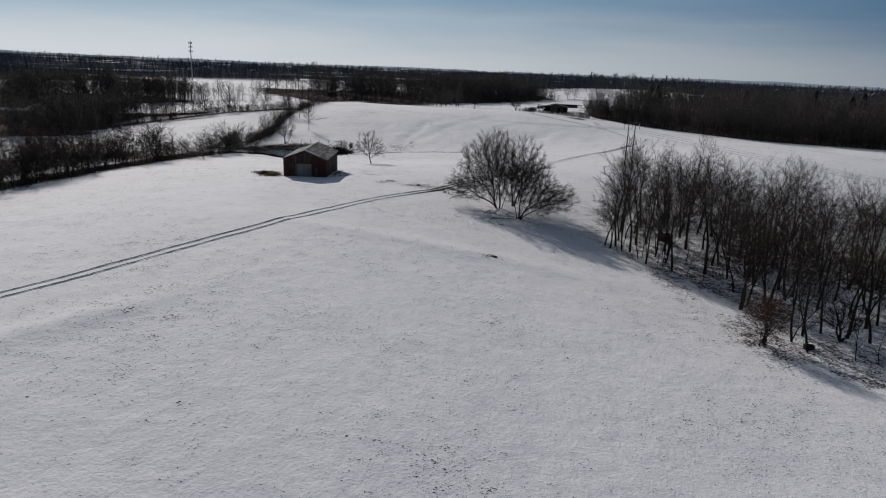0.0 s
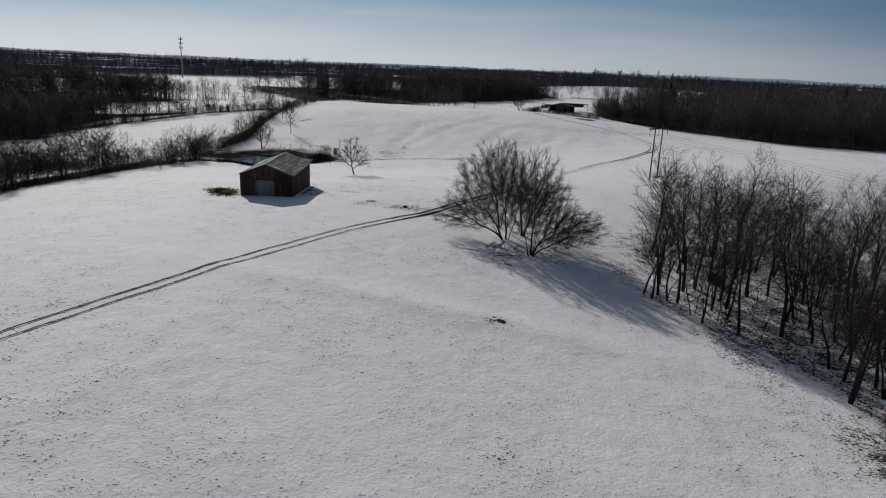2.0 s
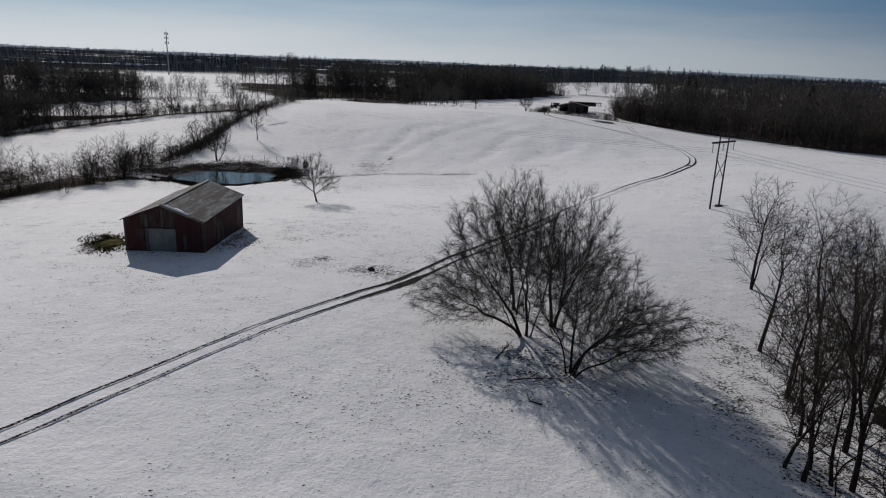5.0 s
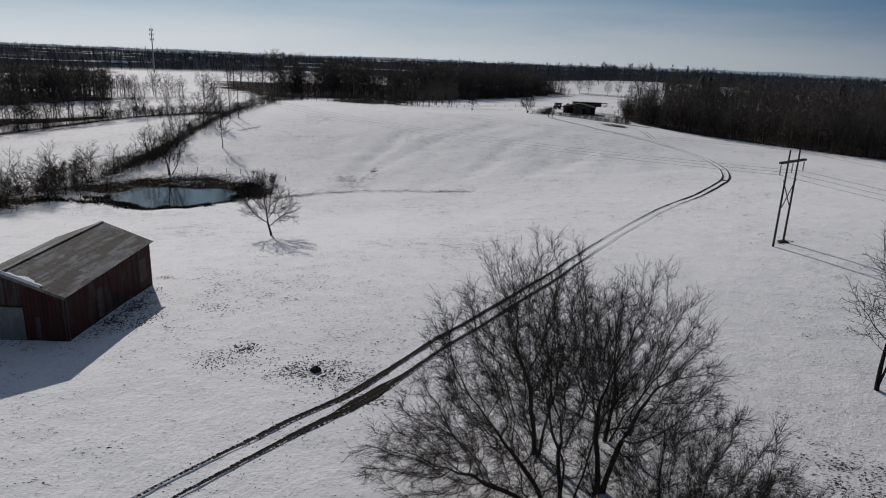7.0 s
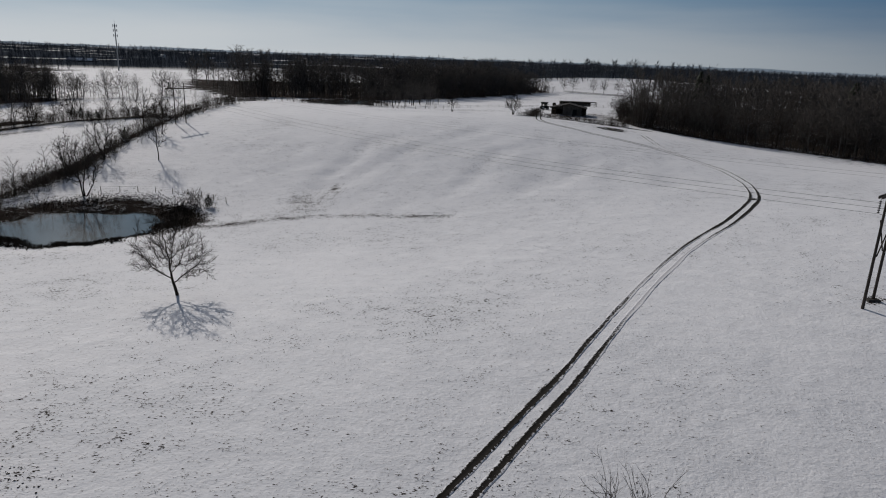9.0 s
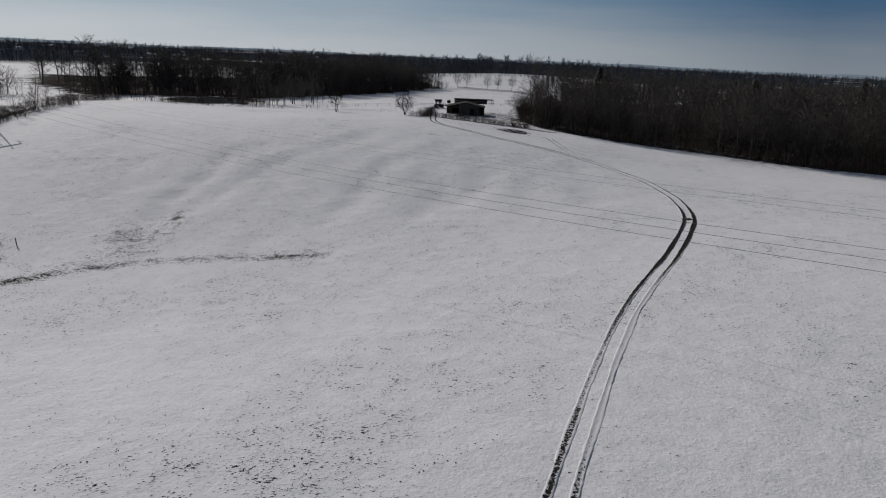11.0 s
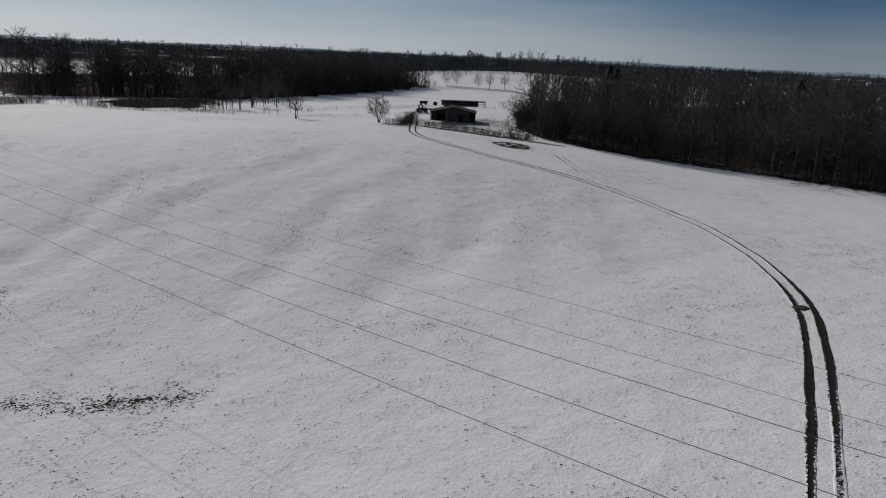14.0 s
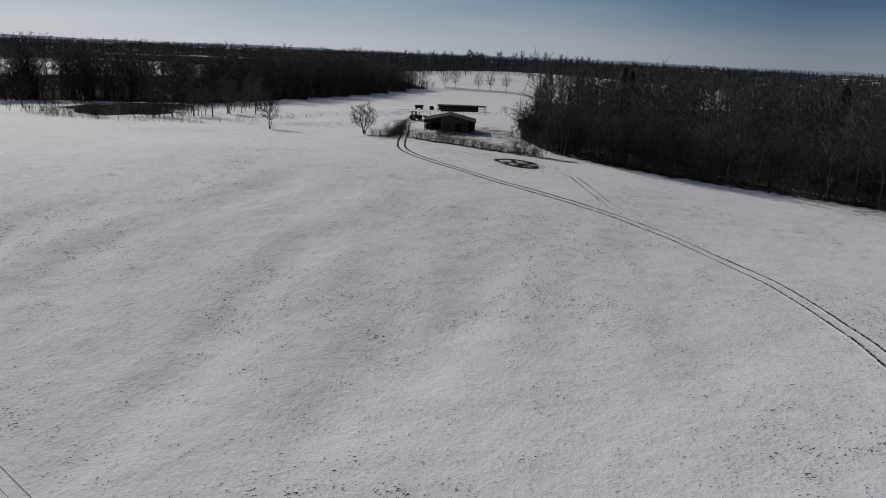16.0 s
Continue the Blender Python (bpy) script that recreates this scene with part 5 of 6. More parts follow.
stuff("pond_brush", scatter_tris(BRUSH_SHAPES, np.concatenate([along([(-60, 216), (-66, 212), (-72, 206)], 26, 1.6, 61, (0.6, 1.3)), along([(-36, 231), (-33, 229), (-31, 226)], 20, 0.9, 62, (0.5, 1.0)),
      along([(-78, 203), (-66, 203), (-57, 203.5), (-48, 203.2), (-40, 204.5)], 60, 0.8, 63, (0.2, 0.45)), along([(-58, 228), (-45, 232), (-34, 226)], 30, 1.6, 64, (0.2, 0.4)), along([(-48, 396), (-30, 388), (-12, 390), (-8, 405)], 90, 2.5, 65, (0.7, 1.5)), along([(-43, 387), (-34, 379), (-22, 375), (-10, 374.5), (-2, 373)], 80, 1.0, 68, (0.25, 0.5)), along([(-75, 388), (-70, 391), (-66, 398), (-60, 402)], 200, 1.4, 69, (0.4, 0.9))])), M_TWIG, "bare shrubs on the pond bank", "shrubs")


# ---- ponds ----
def water_material():
    m = Mat("pond_water", rough=0.09, spec=0.5).world_co()
    ice = m.step(m.noise(0.16, 3), 0.48, 0.66)
    m.base(m.mix(ice, (0.020, 0.024, 0.025), (0.10, 0.105, 0.11)))
    m.bump(m.noise(1.6, 3), 0.05, 0.02)
    return m.mat


M_WATER = water_material()
for px, py, rx, ry, bank in PONDS:
    a = np.linspace(0, 2 * np.pi, 64, endpoint=False)
    V = np.vstack([[[px, py, bank - 0.55]], np.column_stack([px + 1.25 * rx * np.cos(a), py + 1.25 * ry * np.sin(a), np.full(64, bank - 0.55)])])
    i = np.arange(64)
    tagged(new("water", raw_mesh("water", V, np.column_stack([np.zeros(64, int), 1 + i, 1 + (i + 1) % 64]), M_WATER)), "dark farm pond with a thin skin of ice", "pond", kind="structure")


# ---- red barn ----
def barn_paint():
    m = Mat("barn_red_boards", rough=0.85, spec=0.15)
    geo = m.n.new("ShaderNodeNewGeometry").outputs["Position"]
    wear = m.noise(0.55, 4, 0.6, stretch=(1, 1, 0.35), co=geo)
    grain = m.noise(3.0, 4, 0.65, stretch=(4, 4, 0.25), co=geo)
    tone = m.mix(m.rand(), (0.040, 0.0165, 0.0150), (0.062, 0.024, 0.0210))
    c = m.mix(m.step(m.math("ADD", m.math("MULTIPLY", wear, 0.7), m.math("MULTIPLY", grain, 0.3)), 0.50, 0.63), tone, (0.070, 0.055, 0.050))
    m.base(c).bump(grain, 0.5, 0.02)
    return m.mat


def roof_metal():
    m = Mat("weathered_roof_metal", rough=0.8, metal=0.0, spec=0.2)
    geo = m.n.new("ShaderNodeNewGeometry").outputs["Position"]
    streak = m.noise(0.7, 5, 0.65, stretch=(1.6, 0.5, 1.6), co=geo)
    patch = m.noise(0.8, 5, 0.68, stretch=(1.5, 0.22, 1.5), co=geo)
    c = m.mix(m.step(streak, 0.36, 0.64), (0.070, 0.073, 0.080), (0.22, 0.23, 0.245))
    c = m.mix(m.step(patch, 0.48, 0.53, 0.0, 0.9), c, (0.042, 0.035, 0.032))
    c = m.mix(m.math("MULTIPLY", m.rand(), 0.12), c, (0.082, 0.083, 0.087))
    m.base(c).bump(patch, 0.2, 0.02)
    return m.mat


M_RED, M_ROOF = barn_paint(), roof_metal()
M_DOOR = plain("faded_white_door", (0.11, 0.115, 0.12), (0.175, 0.18, 0.182), 0.9, 0.6, stretch=(1, 1, 0.4))
M_WOOD = plain("weathered_grey_wood", (0.12, 0.105, 0.09), (0.24, 0.215, 0.19), 2.0, 0.9, stretch=(1, 1, 0.2))
M_DARKWOOD = plain("dark_old_wood", (0.024, 0.021, 0.018), (0.060, 0.052, 0.044), 2.0, 0.95, stretch=(1, 1, 0.2), spec=0.0)
M_GREYBOARD = plain("bare_grey_boards", (0.055, 0.048, 0.044), (0.105, 0.092, 0.084), 1.2, 0.9, stretch=(1, 1, 0.2), spec=0.1)
M_SNOWCAP = plain("lying_snow", SNOW_B, SNOW_A, 2.0, 0.85, bump=0.4, spec=0.12)
M_SHEDBOARD = plain("old_shed_boards", (0.060, 0.052, 0.046), (0.13, 0.115, 0.10), 1.4, 0.95, stretch=(1, 1, 0.2), spec=0.0)
M_SHEDROOF = plain("dark_rusted_sheet", (0.020, 0.018, 0.018), (0.060, 0.055, 0.053), 0.8, 0.9, bump=0.3, spec=0.1)
# near-black colour standing in for the shade inside gaps, doorway and window
M_DARK = plain("painted_dark_opening", (0.008, 0.008, 0.009), (0.016, 0.015, 0.015), 1.0, 0.9)


def barn():
    W, D, E, A = 8.8, 15.2, 3.75, 5.45          # width, depth, eave and ridge heights
    x0, y0 = -32.35, 135.35
    z0 = min(gz(x0, y0), gz(x0 + W, y0), gz(x0, y0 + D), gz(x0 + W, y0 + D)) - 0.1
    top = 2.35
    b = empty("barn", Matrix.Translation((x0, y0, top)) @ Matrix.Rotation(radians(0.8), 4, "Z"), "weathered dark red barn with a low metal gable roof", "barn")
    base = z0 - top
    bw = 0.3
    pitch = (A - E) / (W / 2)
    cache = {}

    def board(h0, h1, lo, side):
        """One vertical board: from lo up to h0 at its start and h1 at its end."""
        key = (round(h0, 2), round(h1, 2), round(lo, 2))
        if key not in cache:
            bm = bmesh.new()
            w, t = bw - 0.02, 0.035
            vs = [bm.verts.new(p) for p in ((0, 0, lo), (w, 0, lo), (w, 0, h1), (0, 0, h0), (0, -t, lo), (w, -t, lo), (w, -t, h1), (0, -t, h0))]
            for f in ((0, 1, 2, 3), (7, 6, 5, 4), (0, 4, 5, 1), (1, 5, 6, 2), (2, 6, 7, 3), (3, 7, 4, 0)):
                bm.faces.new([vs[i] for i in f])
            bmesh.ops.recalc_face_normals(bm, faces=bm.faces)
            me = bpy.data.meshes.new("board")
            bm.to_mesh(me)
            bm.free()
            me.materials.append(M_RED)
            cache[key] = me
        return cache[key]

    def slope(x):
        return E + pitch * (W / 2 - abs(x - W / 2))

    door = (2.75, 5.65, 2.65)
    for wname, org, turn, ln in (("wall_front", (0, 0, 0), 0, W), ("wall_back", (W, D, 0), 180, W), ("wall_side", (W, 0, 0), 90, D), ("wall_side", (0, D, 0), -90, D)):
        gable = ln == W
        bm = bmesh.new()
        if gable:
            vs = [bm.verts.new(p) for p in ((0, 0.02, base), (W, 0.02, base), (W, 0.02, E), (W / 2, 0.02, A), (0, 0.02, E))]
            f = bm.faces.new(vs)
            r = bmesh.ops.extrude_face_region(bm, geom=[f])
            bmesh.ops.translate(bm, verts=[v for v in r["geom"] if isinstance(v, bmesh.types.BMVert)], vec=(0, 0.1, 0))
            bmesh.ops.recalc_face_normals(bm, faces=bm.faces)
        else:
            box(bm, 0, D, 0.02, 0.12, base, E)
        wall = part(wname, bm, M_DARKWOOD, b, "red board siding", Matrix.Translation(org) @ Matrix.Rotation(radians(turn), 4, "Z"))
        n = int(ln / bw)
        for i in range(n):
            s = i * bw + 0.01
            h0, h1 = (slope(s), slope(s + bw)) if gable else (E, E)
            lo = base + 0.05
            if wname == "wall_front" and door[0] < s + bw / 2 < door[1]:
                lo = door[2]
            part("board", board(h0 - 0.03, h1 - 0.03, lo, 0), None, wall, m=Matrix.Translation((s, -0.002 - 0.006 * (i % 3), 0)))
        for s in (0, ln - 0.16):
            part("corner_trim", boxes((s, s + 0.16, -0.075, -0.045, base, E - 0.05)), M_GREYBOARD, wall)
        if wname == "wall_front":
            d = part("sliding_door", boxes((door[0] - 0.05, door[1] + 0.05, -0.12, -0.07, base + 0.2, door[2] + 0.1), bevel=0.01), M_DOOR, wall, "pale faded sliding door")
            for k in range(1, 5):
                x = door[0] + (door[1] - door[0]) * k / 5
                part("door_rib", boxes((x - 0.02, x + 0.02, -0.135, -0.118, base + 0.22, door[2] + 0.08)), M_DOOR, d)
            part("door_rail", boxes((door[0] - 1.4, door[1] + 0.3, -0.14, -0.06, door[2] + 0.12, door[2] + 0.2)), M_DARKWOOD, wall)
            for x, z1, z2 in ((2.3, 0.2, 4.35), (4.15, 2.95, 5.0), (6.5, 0.3, 2.0)):
                part("bare_panel", boxes((x, x + 0.34, -0.07, -0.05, z1, z2)), M_GREYBOARD, wall, "unpainted grey board")
        if wname == "wall_side" and turn == 90:
            for x, w, z1, z2 in ((4.6, 0.9, 0.1, 2.6), (12.6, 1.5, 0.4, 2.6)):
                part("bare_panel", boxes((x, x + w, -0.07, -0.05, z1, z2)), M_GREYBOARD, wall, "unpainted grey panel")
            for x in (7.2, 7.8):
                part("opening", boxes((x, x + 0.32, -0.065, -0.05, 0.3, 1.4)), M_DARK, wall, "black strip on the boards painted as the shade of a gap")
    # roof: two slopes of overlapping sheets with a standing rib
    ov, sw = 0.35, 0.95
    run = W / 2 + 0.3
    ang = math.atan(pitch)
    ln = run / math.cos(ang)
    n = int(round((D + 2 * ov) / sw))
    for side in (-1, 1):
        deck = part("roof", boxes((0, ln, -ov, D + ov, -0.08, -0.01)), M_DARKWOOD, b, "low-pitched sheet metal roof",
                    Matrix.Translation((W / 2, 0, A + 0.09)) @ (Matrix.Rotation(ang, 4, "Y") if side > 0 else Matrix.Rotation(math.pi, 4, "Z") @ Matrix.Translation((0, -D, 0)) @ Matrix.Rotation(ang, 4, "Y")))
        sheets = []
        for part_no, (u0, u1) in enumerate(((0.0, ln * 0.53), (ln * 0.5, ln + 0.02))):
            bm = bmesh.new()
            cols = [0, 0.03, 0.06, 0.09, 0.30, 0.33, 0.36, 0.62, 0.65, 0.68, sw + 0.03]
            hs = [0, 0.008, 0.008, 0, 0, 0.003, 0, 0, 0.003, 0, 0]
            dz = 0.012 if part_no == 0 else 0.002
            rows = [[bm.verts.new((u, c, h + dz)) for c, h in zip(cols, hs)] for u in (u0, u1)]
            for k in range(len(cols) - 1):
                bm.faces.new((rows[0][k], rows[1][k], rows[1][k + 1], rows[0][k + 1]))
            bmesh.ops.recalc_face_normals(bm, faces=bm.faces)
            me = bpy.data.meshes.new("roof_sheet")
            bm.to_mesh(me)
            bm.free()
            me.materials.append(M_ROOF)
            sheets.append(me)
        for k in range(n):
            for me in sheets:
                part("roof_sheet", me, None, deck, m=Matrix.Translation((0, -ov + k * (D + 2 * ov) / n, 0)))
        part("rake_board", boxes((0, ln, -ov - 0.04, -ov, -0.2, 0.03)), M_WOOD, deck)
        if side > 0:
            bm = bmesh.new()
            rng = random.Random(4)
            us = [ln * k / 18 for k in range(0, 12)]
            a = [bm.verts.new((u, -ov - 0.02, 0.03)) for u in us]
            c = [bm.verts.new((u, -ov + 0.25, 0.11)) for u in us]
            d = [bm.verts.new((u, -ov + 0.75 + rng.uniform(-0.2, 0.25) - 0.25 * abs(k - 5) / 6, 0.036)) for k, u in enumerate(us)]
            for r0, r1 in ((a, c), (c, d)):
                for k in range(len(us) - 1):
                    bm.faces.new((r0[k], r0[k + 1], r1[k + 1], r1[k]))
            part("snow_drift", bm, M_SNOWCAP, deck, "strip of snow left along the roof edge")
    part("ridge_cap", boxes((W / 2 - 0.18, W / 2 + 0.18, -ov, D + ov, A + 0.07, A + 0.14), bevel=0.03), M_ROOF, b)


barn()


# ---- power line ----
M_POLE = plain("treated_pole_wood", (0.026, 0.021, 0.018), (0.060, 0.050, 0.042), 1.5, 0.85, stretch=(1, 1, 0.15))
M_WIRE = plain("aluminium_wire", (0.06, 0.06, 0.065), (0.10, 0.10, 0.105), 1.0, 0.5, 0.4)
M_GLASS = plain("insulator_glaze", (0.05, 0.045, 0.045), (0.10, 0.09, 0.085), 2.0, 0.35)
LINE_DIR = Vector((-111.0, 132.5, 0)).normalized()
ACROSS = Vector((LINE_DIR.y, -LINE_DIR.x, 0))
ARM_Z, TOP_Z = 10.7, 12.2


def h_frame(x, y, lift):
    z = gz(x, y) + lift
    m = Matrix.Translation((x, y, z)) @ Matrix.Rotation(math.atan2(ACROSS.y, ACROSS.x), 4, "Z")
    f = empty("utility_pole", m, "wooden two-pole power line frame with crossarm and braces", "utility pole", "power line frames")
    for s in (-1.45, 1.45):
        part("pole", rod(bmesh.new(), (s, 0, -0.8), (s, 0, TOP_Z), 0.15, 0.10, 10), M_POLE, f)
    part("crossarm", boxes((-3.6, 3.6, -0.20, -0.08, ARM_Z - 0.13, ARM_Z + 0.13), bevel=0.015), M_POLE, f)
    part("crossarm", boxes((-3.6, 3.6, 0.08, 0.20, ARM_Z - 0.13, ARM_Z + 0.13), bevel=0.015), M_POLE, f)
    part("brace", rod(bmesh.new(), (-1.45, -0.16, 4.9), (1.45, -0.16, 8.3), 0.06, 0.06, 6), M_POLE, f)
    part("brace", rod(bmesh.new(), (1.45, 0.16, 4.9), (-1.45, 0.16, 8.3), 0.06, 0.06, 6), M_POLE, f)
    for s in (-3.4, 0.0, 3.4):
        bm = bmesh.new()
        for k in range(6):
            rod(bm, (s, 0, ARM_Z - 0.3 - 0.2 * k), (s, 0, ARM_Z - 0.42 - 0.2 * k), 0.05, 0.13, 8)
        rod(bm, (s, 0, ARM_Z - 0.1), (s, 0, ARM_Z - 1.5), 0.025, 0.025, 5)
        part("insulator", bm, M_GLASS, f)
    return f


FRAMES = [(160.0, 40.4, -1.5), (49.0, 172.4, 0.2), (-62.3, 305.2, -1.0), (-173.0, 437.5, -1.0)]      # place, and how far each stands above the level ground
for x, y, lift in FRAMES:
    h_frame(x, y, lift)
tagged(part("dirt_mound", boxes((-0.7, 0.7, -0.5, 0.5, -0.3, 0.22), bevel=0.2), M_CLOD, None, "", stand(50.1, 173.3)), "mound of frozen earth at a pole foot", "mound")


def wire(name, off, height, sag, r):
    bm = bmesh.new()
    for (xa, ya, la), (xb, yb, lb) in zip(FRAMES, FRAMES[1:]):
        a = Vector((xa, ya, gz(xa, ya) + la + height)) + ACROSS * off
        b = Vector((xb, yb, gz(xb, yb) + lb + height)) + ACROSS * off
        pts = [a.lerp(b, k / 24) - Vector((0, 0, sag * 4 * (k / 24) * (1 - k / 24))) for k in range(25)]
        for p, q in zip(pts, pts[1:]):
            rod(bm, p, q, r, r, 4)
    tagged(part(name, bm, M_WIRE), "thin power line wire sagging over the pasture", "wire", "power line wires")


for s in (-3.4, 0.0, 3.4):
    wire("power_wire", s, ARM_Z - 1.5, 2.2, 0.015)
for s in (-1.45, 1.45):
    wire("shield_wire", s, TOP_Z, 1.5, 0.007)


# ---- mast on the skyline ----
M_STEEL = plain("galvanised_steel", (0.22, 0.23, 0.24), (0.34, 0.35, 0.36), 1.0, 0.5, 0.6)
mast = empty("radio_mast", stand(-305.8, 825.2), "slender steel radio mast with antenna panels", "mast")
part("pole", rod(bmesh.new(), (0, 0, 0), (0, 0, 46), 0.75, 0.42, 10), M_STEEL, mast)
for z in (34.5, 39.5, 44.0):
    ring = part("antenna_platform", boxes((-1.6, 1.6, -1.6, 1.6, z - 0.2, z)), M_STEEL, mast)
    for k in range(6):
        a = radians(60 * k)
        part("antenna_panel", boxes((-0.3, 0.3, -0.15, 0.15, -1.2, 1.3), bevel=0.04), M_STEEL, ring, m=Matrix.Translation((1.9 * math.cos(a), 1.9 * math.sin(a), z)) @ Matrix.Rotation(a + math.pi / 2, 4, "Z"))
part("lightning_rod", rod(bmesh.new(), (0, 0, 46), (0, 0, 50), 0.12, 0.04, 6), M_STEEL, mast)


# ---- farmyard on the hill ----
def gable(bm, x0, x1, y0, y1, peak, e0, e1, ridge, lo=0.0):
    """A prism with a gable profile: eaves e0 and e1 high, its ridge over x = ridge."""
    f = bm.faces.new([bm.verts.new(p) for p in ((x0, y0, lo), (x1, y0, lo), (x1, y0, e1), (ridge, y0, peak), (x0, y0, e0))])
    r = bmesh.ops.extrude_face_region(bm, geom=[f])
    bmesh.ops.translate(bm, verts=[v for v in r["geom"] if isinstance(v, bmesh.types.BMVert)], vec=(0, y1 - y0, 0))
    bmesh.ops.recalc_face_normals(bm, faces=bm.faces)
    return bm


def shed():
    W, D, peak, eave = 12.4, 9.0, 4.15, 2.75
    s = empty("pole_shed", Matrix.Translation((59.4, 357.5, gz(59.4, 361) - 0.15)) @ Matrix.Rotation(radians(-14), 4, "Z"), "old dark wooden pole shed with an open lean-to side", "shed")
    top = lambda x: peak - (peak - eave) * abs(x) / (W / 2)
    core = part("wall", gable(bmesh.new(), -2.2, 4.6, 0, D, peak, top(2.2), top(4.6), 0.0), M_DARKWOOD, s, "dark board walls of the closed bays")
    for k in range(22):
        x = -2.2 + k * 0.309
        part("board", boxes((x + 0.01, x + 0.29, -0.05, -0.01, 0.05, top(x + 0.15) - 0.08)), M_SHEDBOARD, core)
    part("doorway", boxes((1.4, 2.9, -0.07, -0.055, 0, 2.4)), M_DARK, core)
    part("gable_boards", gable(bmesh.new(), -W / 2, -2.2, 0.0, 0.06, top(2.2), eave, top(2.2), -2.2, 2.35), M_DARKWOOD, s)
    for xa, xb in ((-W / 2, -2.2), (4.6, W / 2)):
        part("back_wall", boxes((xa, xb, D - 0.12, D - 0.05, 0, 2.6)), M_DARKWOOD, s)
    for sx in (-1, 1):
        a, c = Vector((0, 0, peak + 0.05)), Vector((sx * (W / 2 + 0.35), 0, eave - 0.05))
        bm = bmesh.new()
        f = bm.faces.new([bm.verts.new(p) for p in (a + Vector((0, -0.5, 0)), c + Vector((0, -0.5, 0)), c + Vector((0, D + 0.4, 0)), a + Vector((0, D + 0.4, 0)))])
        r = bmesh.ops.extrude_face_region(bm, geom=[f])
        bmesh.ops.translate(bm, verts=[v for v in r["geom"] if isinstance(v, bmesh.types.BMVert)], vec=(0, 0, 0.12))
        bmesh.ops.recalc_face_normals(bm, faces=bm.faces)
        part("roof", bm, M_SHEDROOF, s, "dark rusted low-pitched roof")
        for y in (0.0, 3.0, 6.0, 8.8):
            for x in (W / 2, 4.65):
                part("post", rod(bmesh.new(), (sx * x, y, -0.3), (sx * x, y, top(x)), 0.09, 0.08, 6), M_DARKWOOD, s)
        for z in (0.5, 1.1):
            part("rail", boxes((min(sx * 4.6, sx * W / 2), max(sx * 4.6, sx * W / 2), -0.05, 0, z, z + 0.16)), M_DARKWOOD, s)
        x0, x1 = sorted((sx * 4.8, sx * 6.0))
        part("hay_stack", boxes((x0, x1, 3.0, 8.5, 0, 1.6), bevel=0.15), M_WEED, s, "old hay under the lean-to")


def bunk():
    b = empty("feed_shelter", Matrix.Translation((80.2, 432.0, gz(80.2, 434))) @ Matrix.Rotation(radians(-8), 4, "Z"), "long low livestock shelter with a thin flat roof", "shelter")
    L = 17.5
    part("roof", boxes((-L / 2, L / 2, -0.4, 5.5, 1.9, 2.05)), M_DARKWOOD, b)
    part("roof_snow", boxes((-L / 2 + 0.3, L / 2 - 2.2, -0.35, 5.4, 2.05, 2.13), bevel=0.03), M_SHEDROOF, b, "dull weathered roof sheeting")
    part("back_wall", boxes((-L / 2 + 0.6, L / 2 - 2.5, 5.2, 5.4, 0, 1.9)), M_DARKWOOD, b)
    part("manger", boxes((-L / 2 + 1.0, L / 2 - 3.0, 0.2, 1.0, 0.0, 0.9), bevel=0.04), M_DARKWOOD, b)
    for k in range(7):
        x = -L / 2 + 0.2 + k * (L - 0.4) / 6
        for y in (0.0, 5.1):
            part("post", rod(bmesh.new(), (x, y, -0.3), (x, y, 1.9), 0.09, 0.08, 6), M_DARKWOOD, b)
    for z in (0.6, 1.2):
        part("rail", boxes((-L / 2, L / 2, -0.12, -0.06, z, z + 0.15)), M_WOOD, b)


M_TYRE = plain("black_rubber", (0.012, 0.012, 0.012), (0.03, 0.03, 0.03), 4.0, 0.85)
M_GREENPAINT = plain("dirty_dark_paint", (0.012, 0.016, 0.013), (0.026, 0.030, 0.026), 2.0, 0.8)


def wheel(parent, x, y, r, w):
    bm = bmesh.new()
    rod(bm, (x, y - w / 2, r), (x, y + w / 2, r), r, r, 18)
    bmesh.ops.bevel(bm, geom=[e for e in bm.edges if len(e.link_faces) == 2 and abs(e.calc_face_angle(0)) > 1.0], offset=w * 0.2, segments=1, affect="EDGES")
    t = part("wheel", bm, M_TYRE, parent)
    part("hub", rod(bmesh.new(), (x, y - w / 2 - 0.02, r), (x, y + w / 2 + 0.02, r), r * 0.5, r * 0.5, 12), M_STEEL, t)


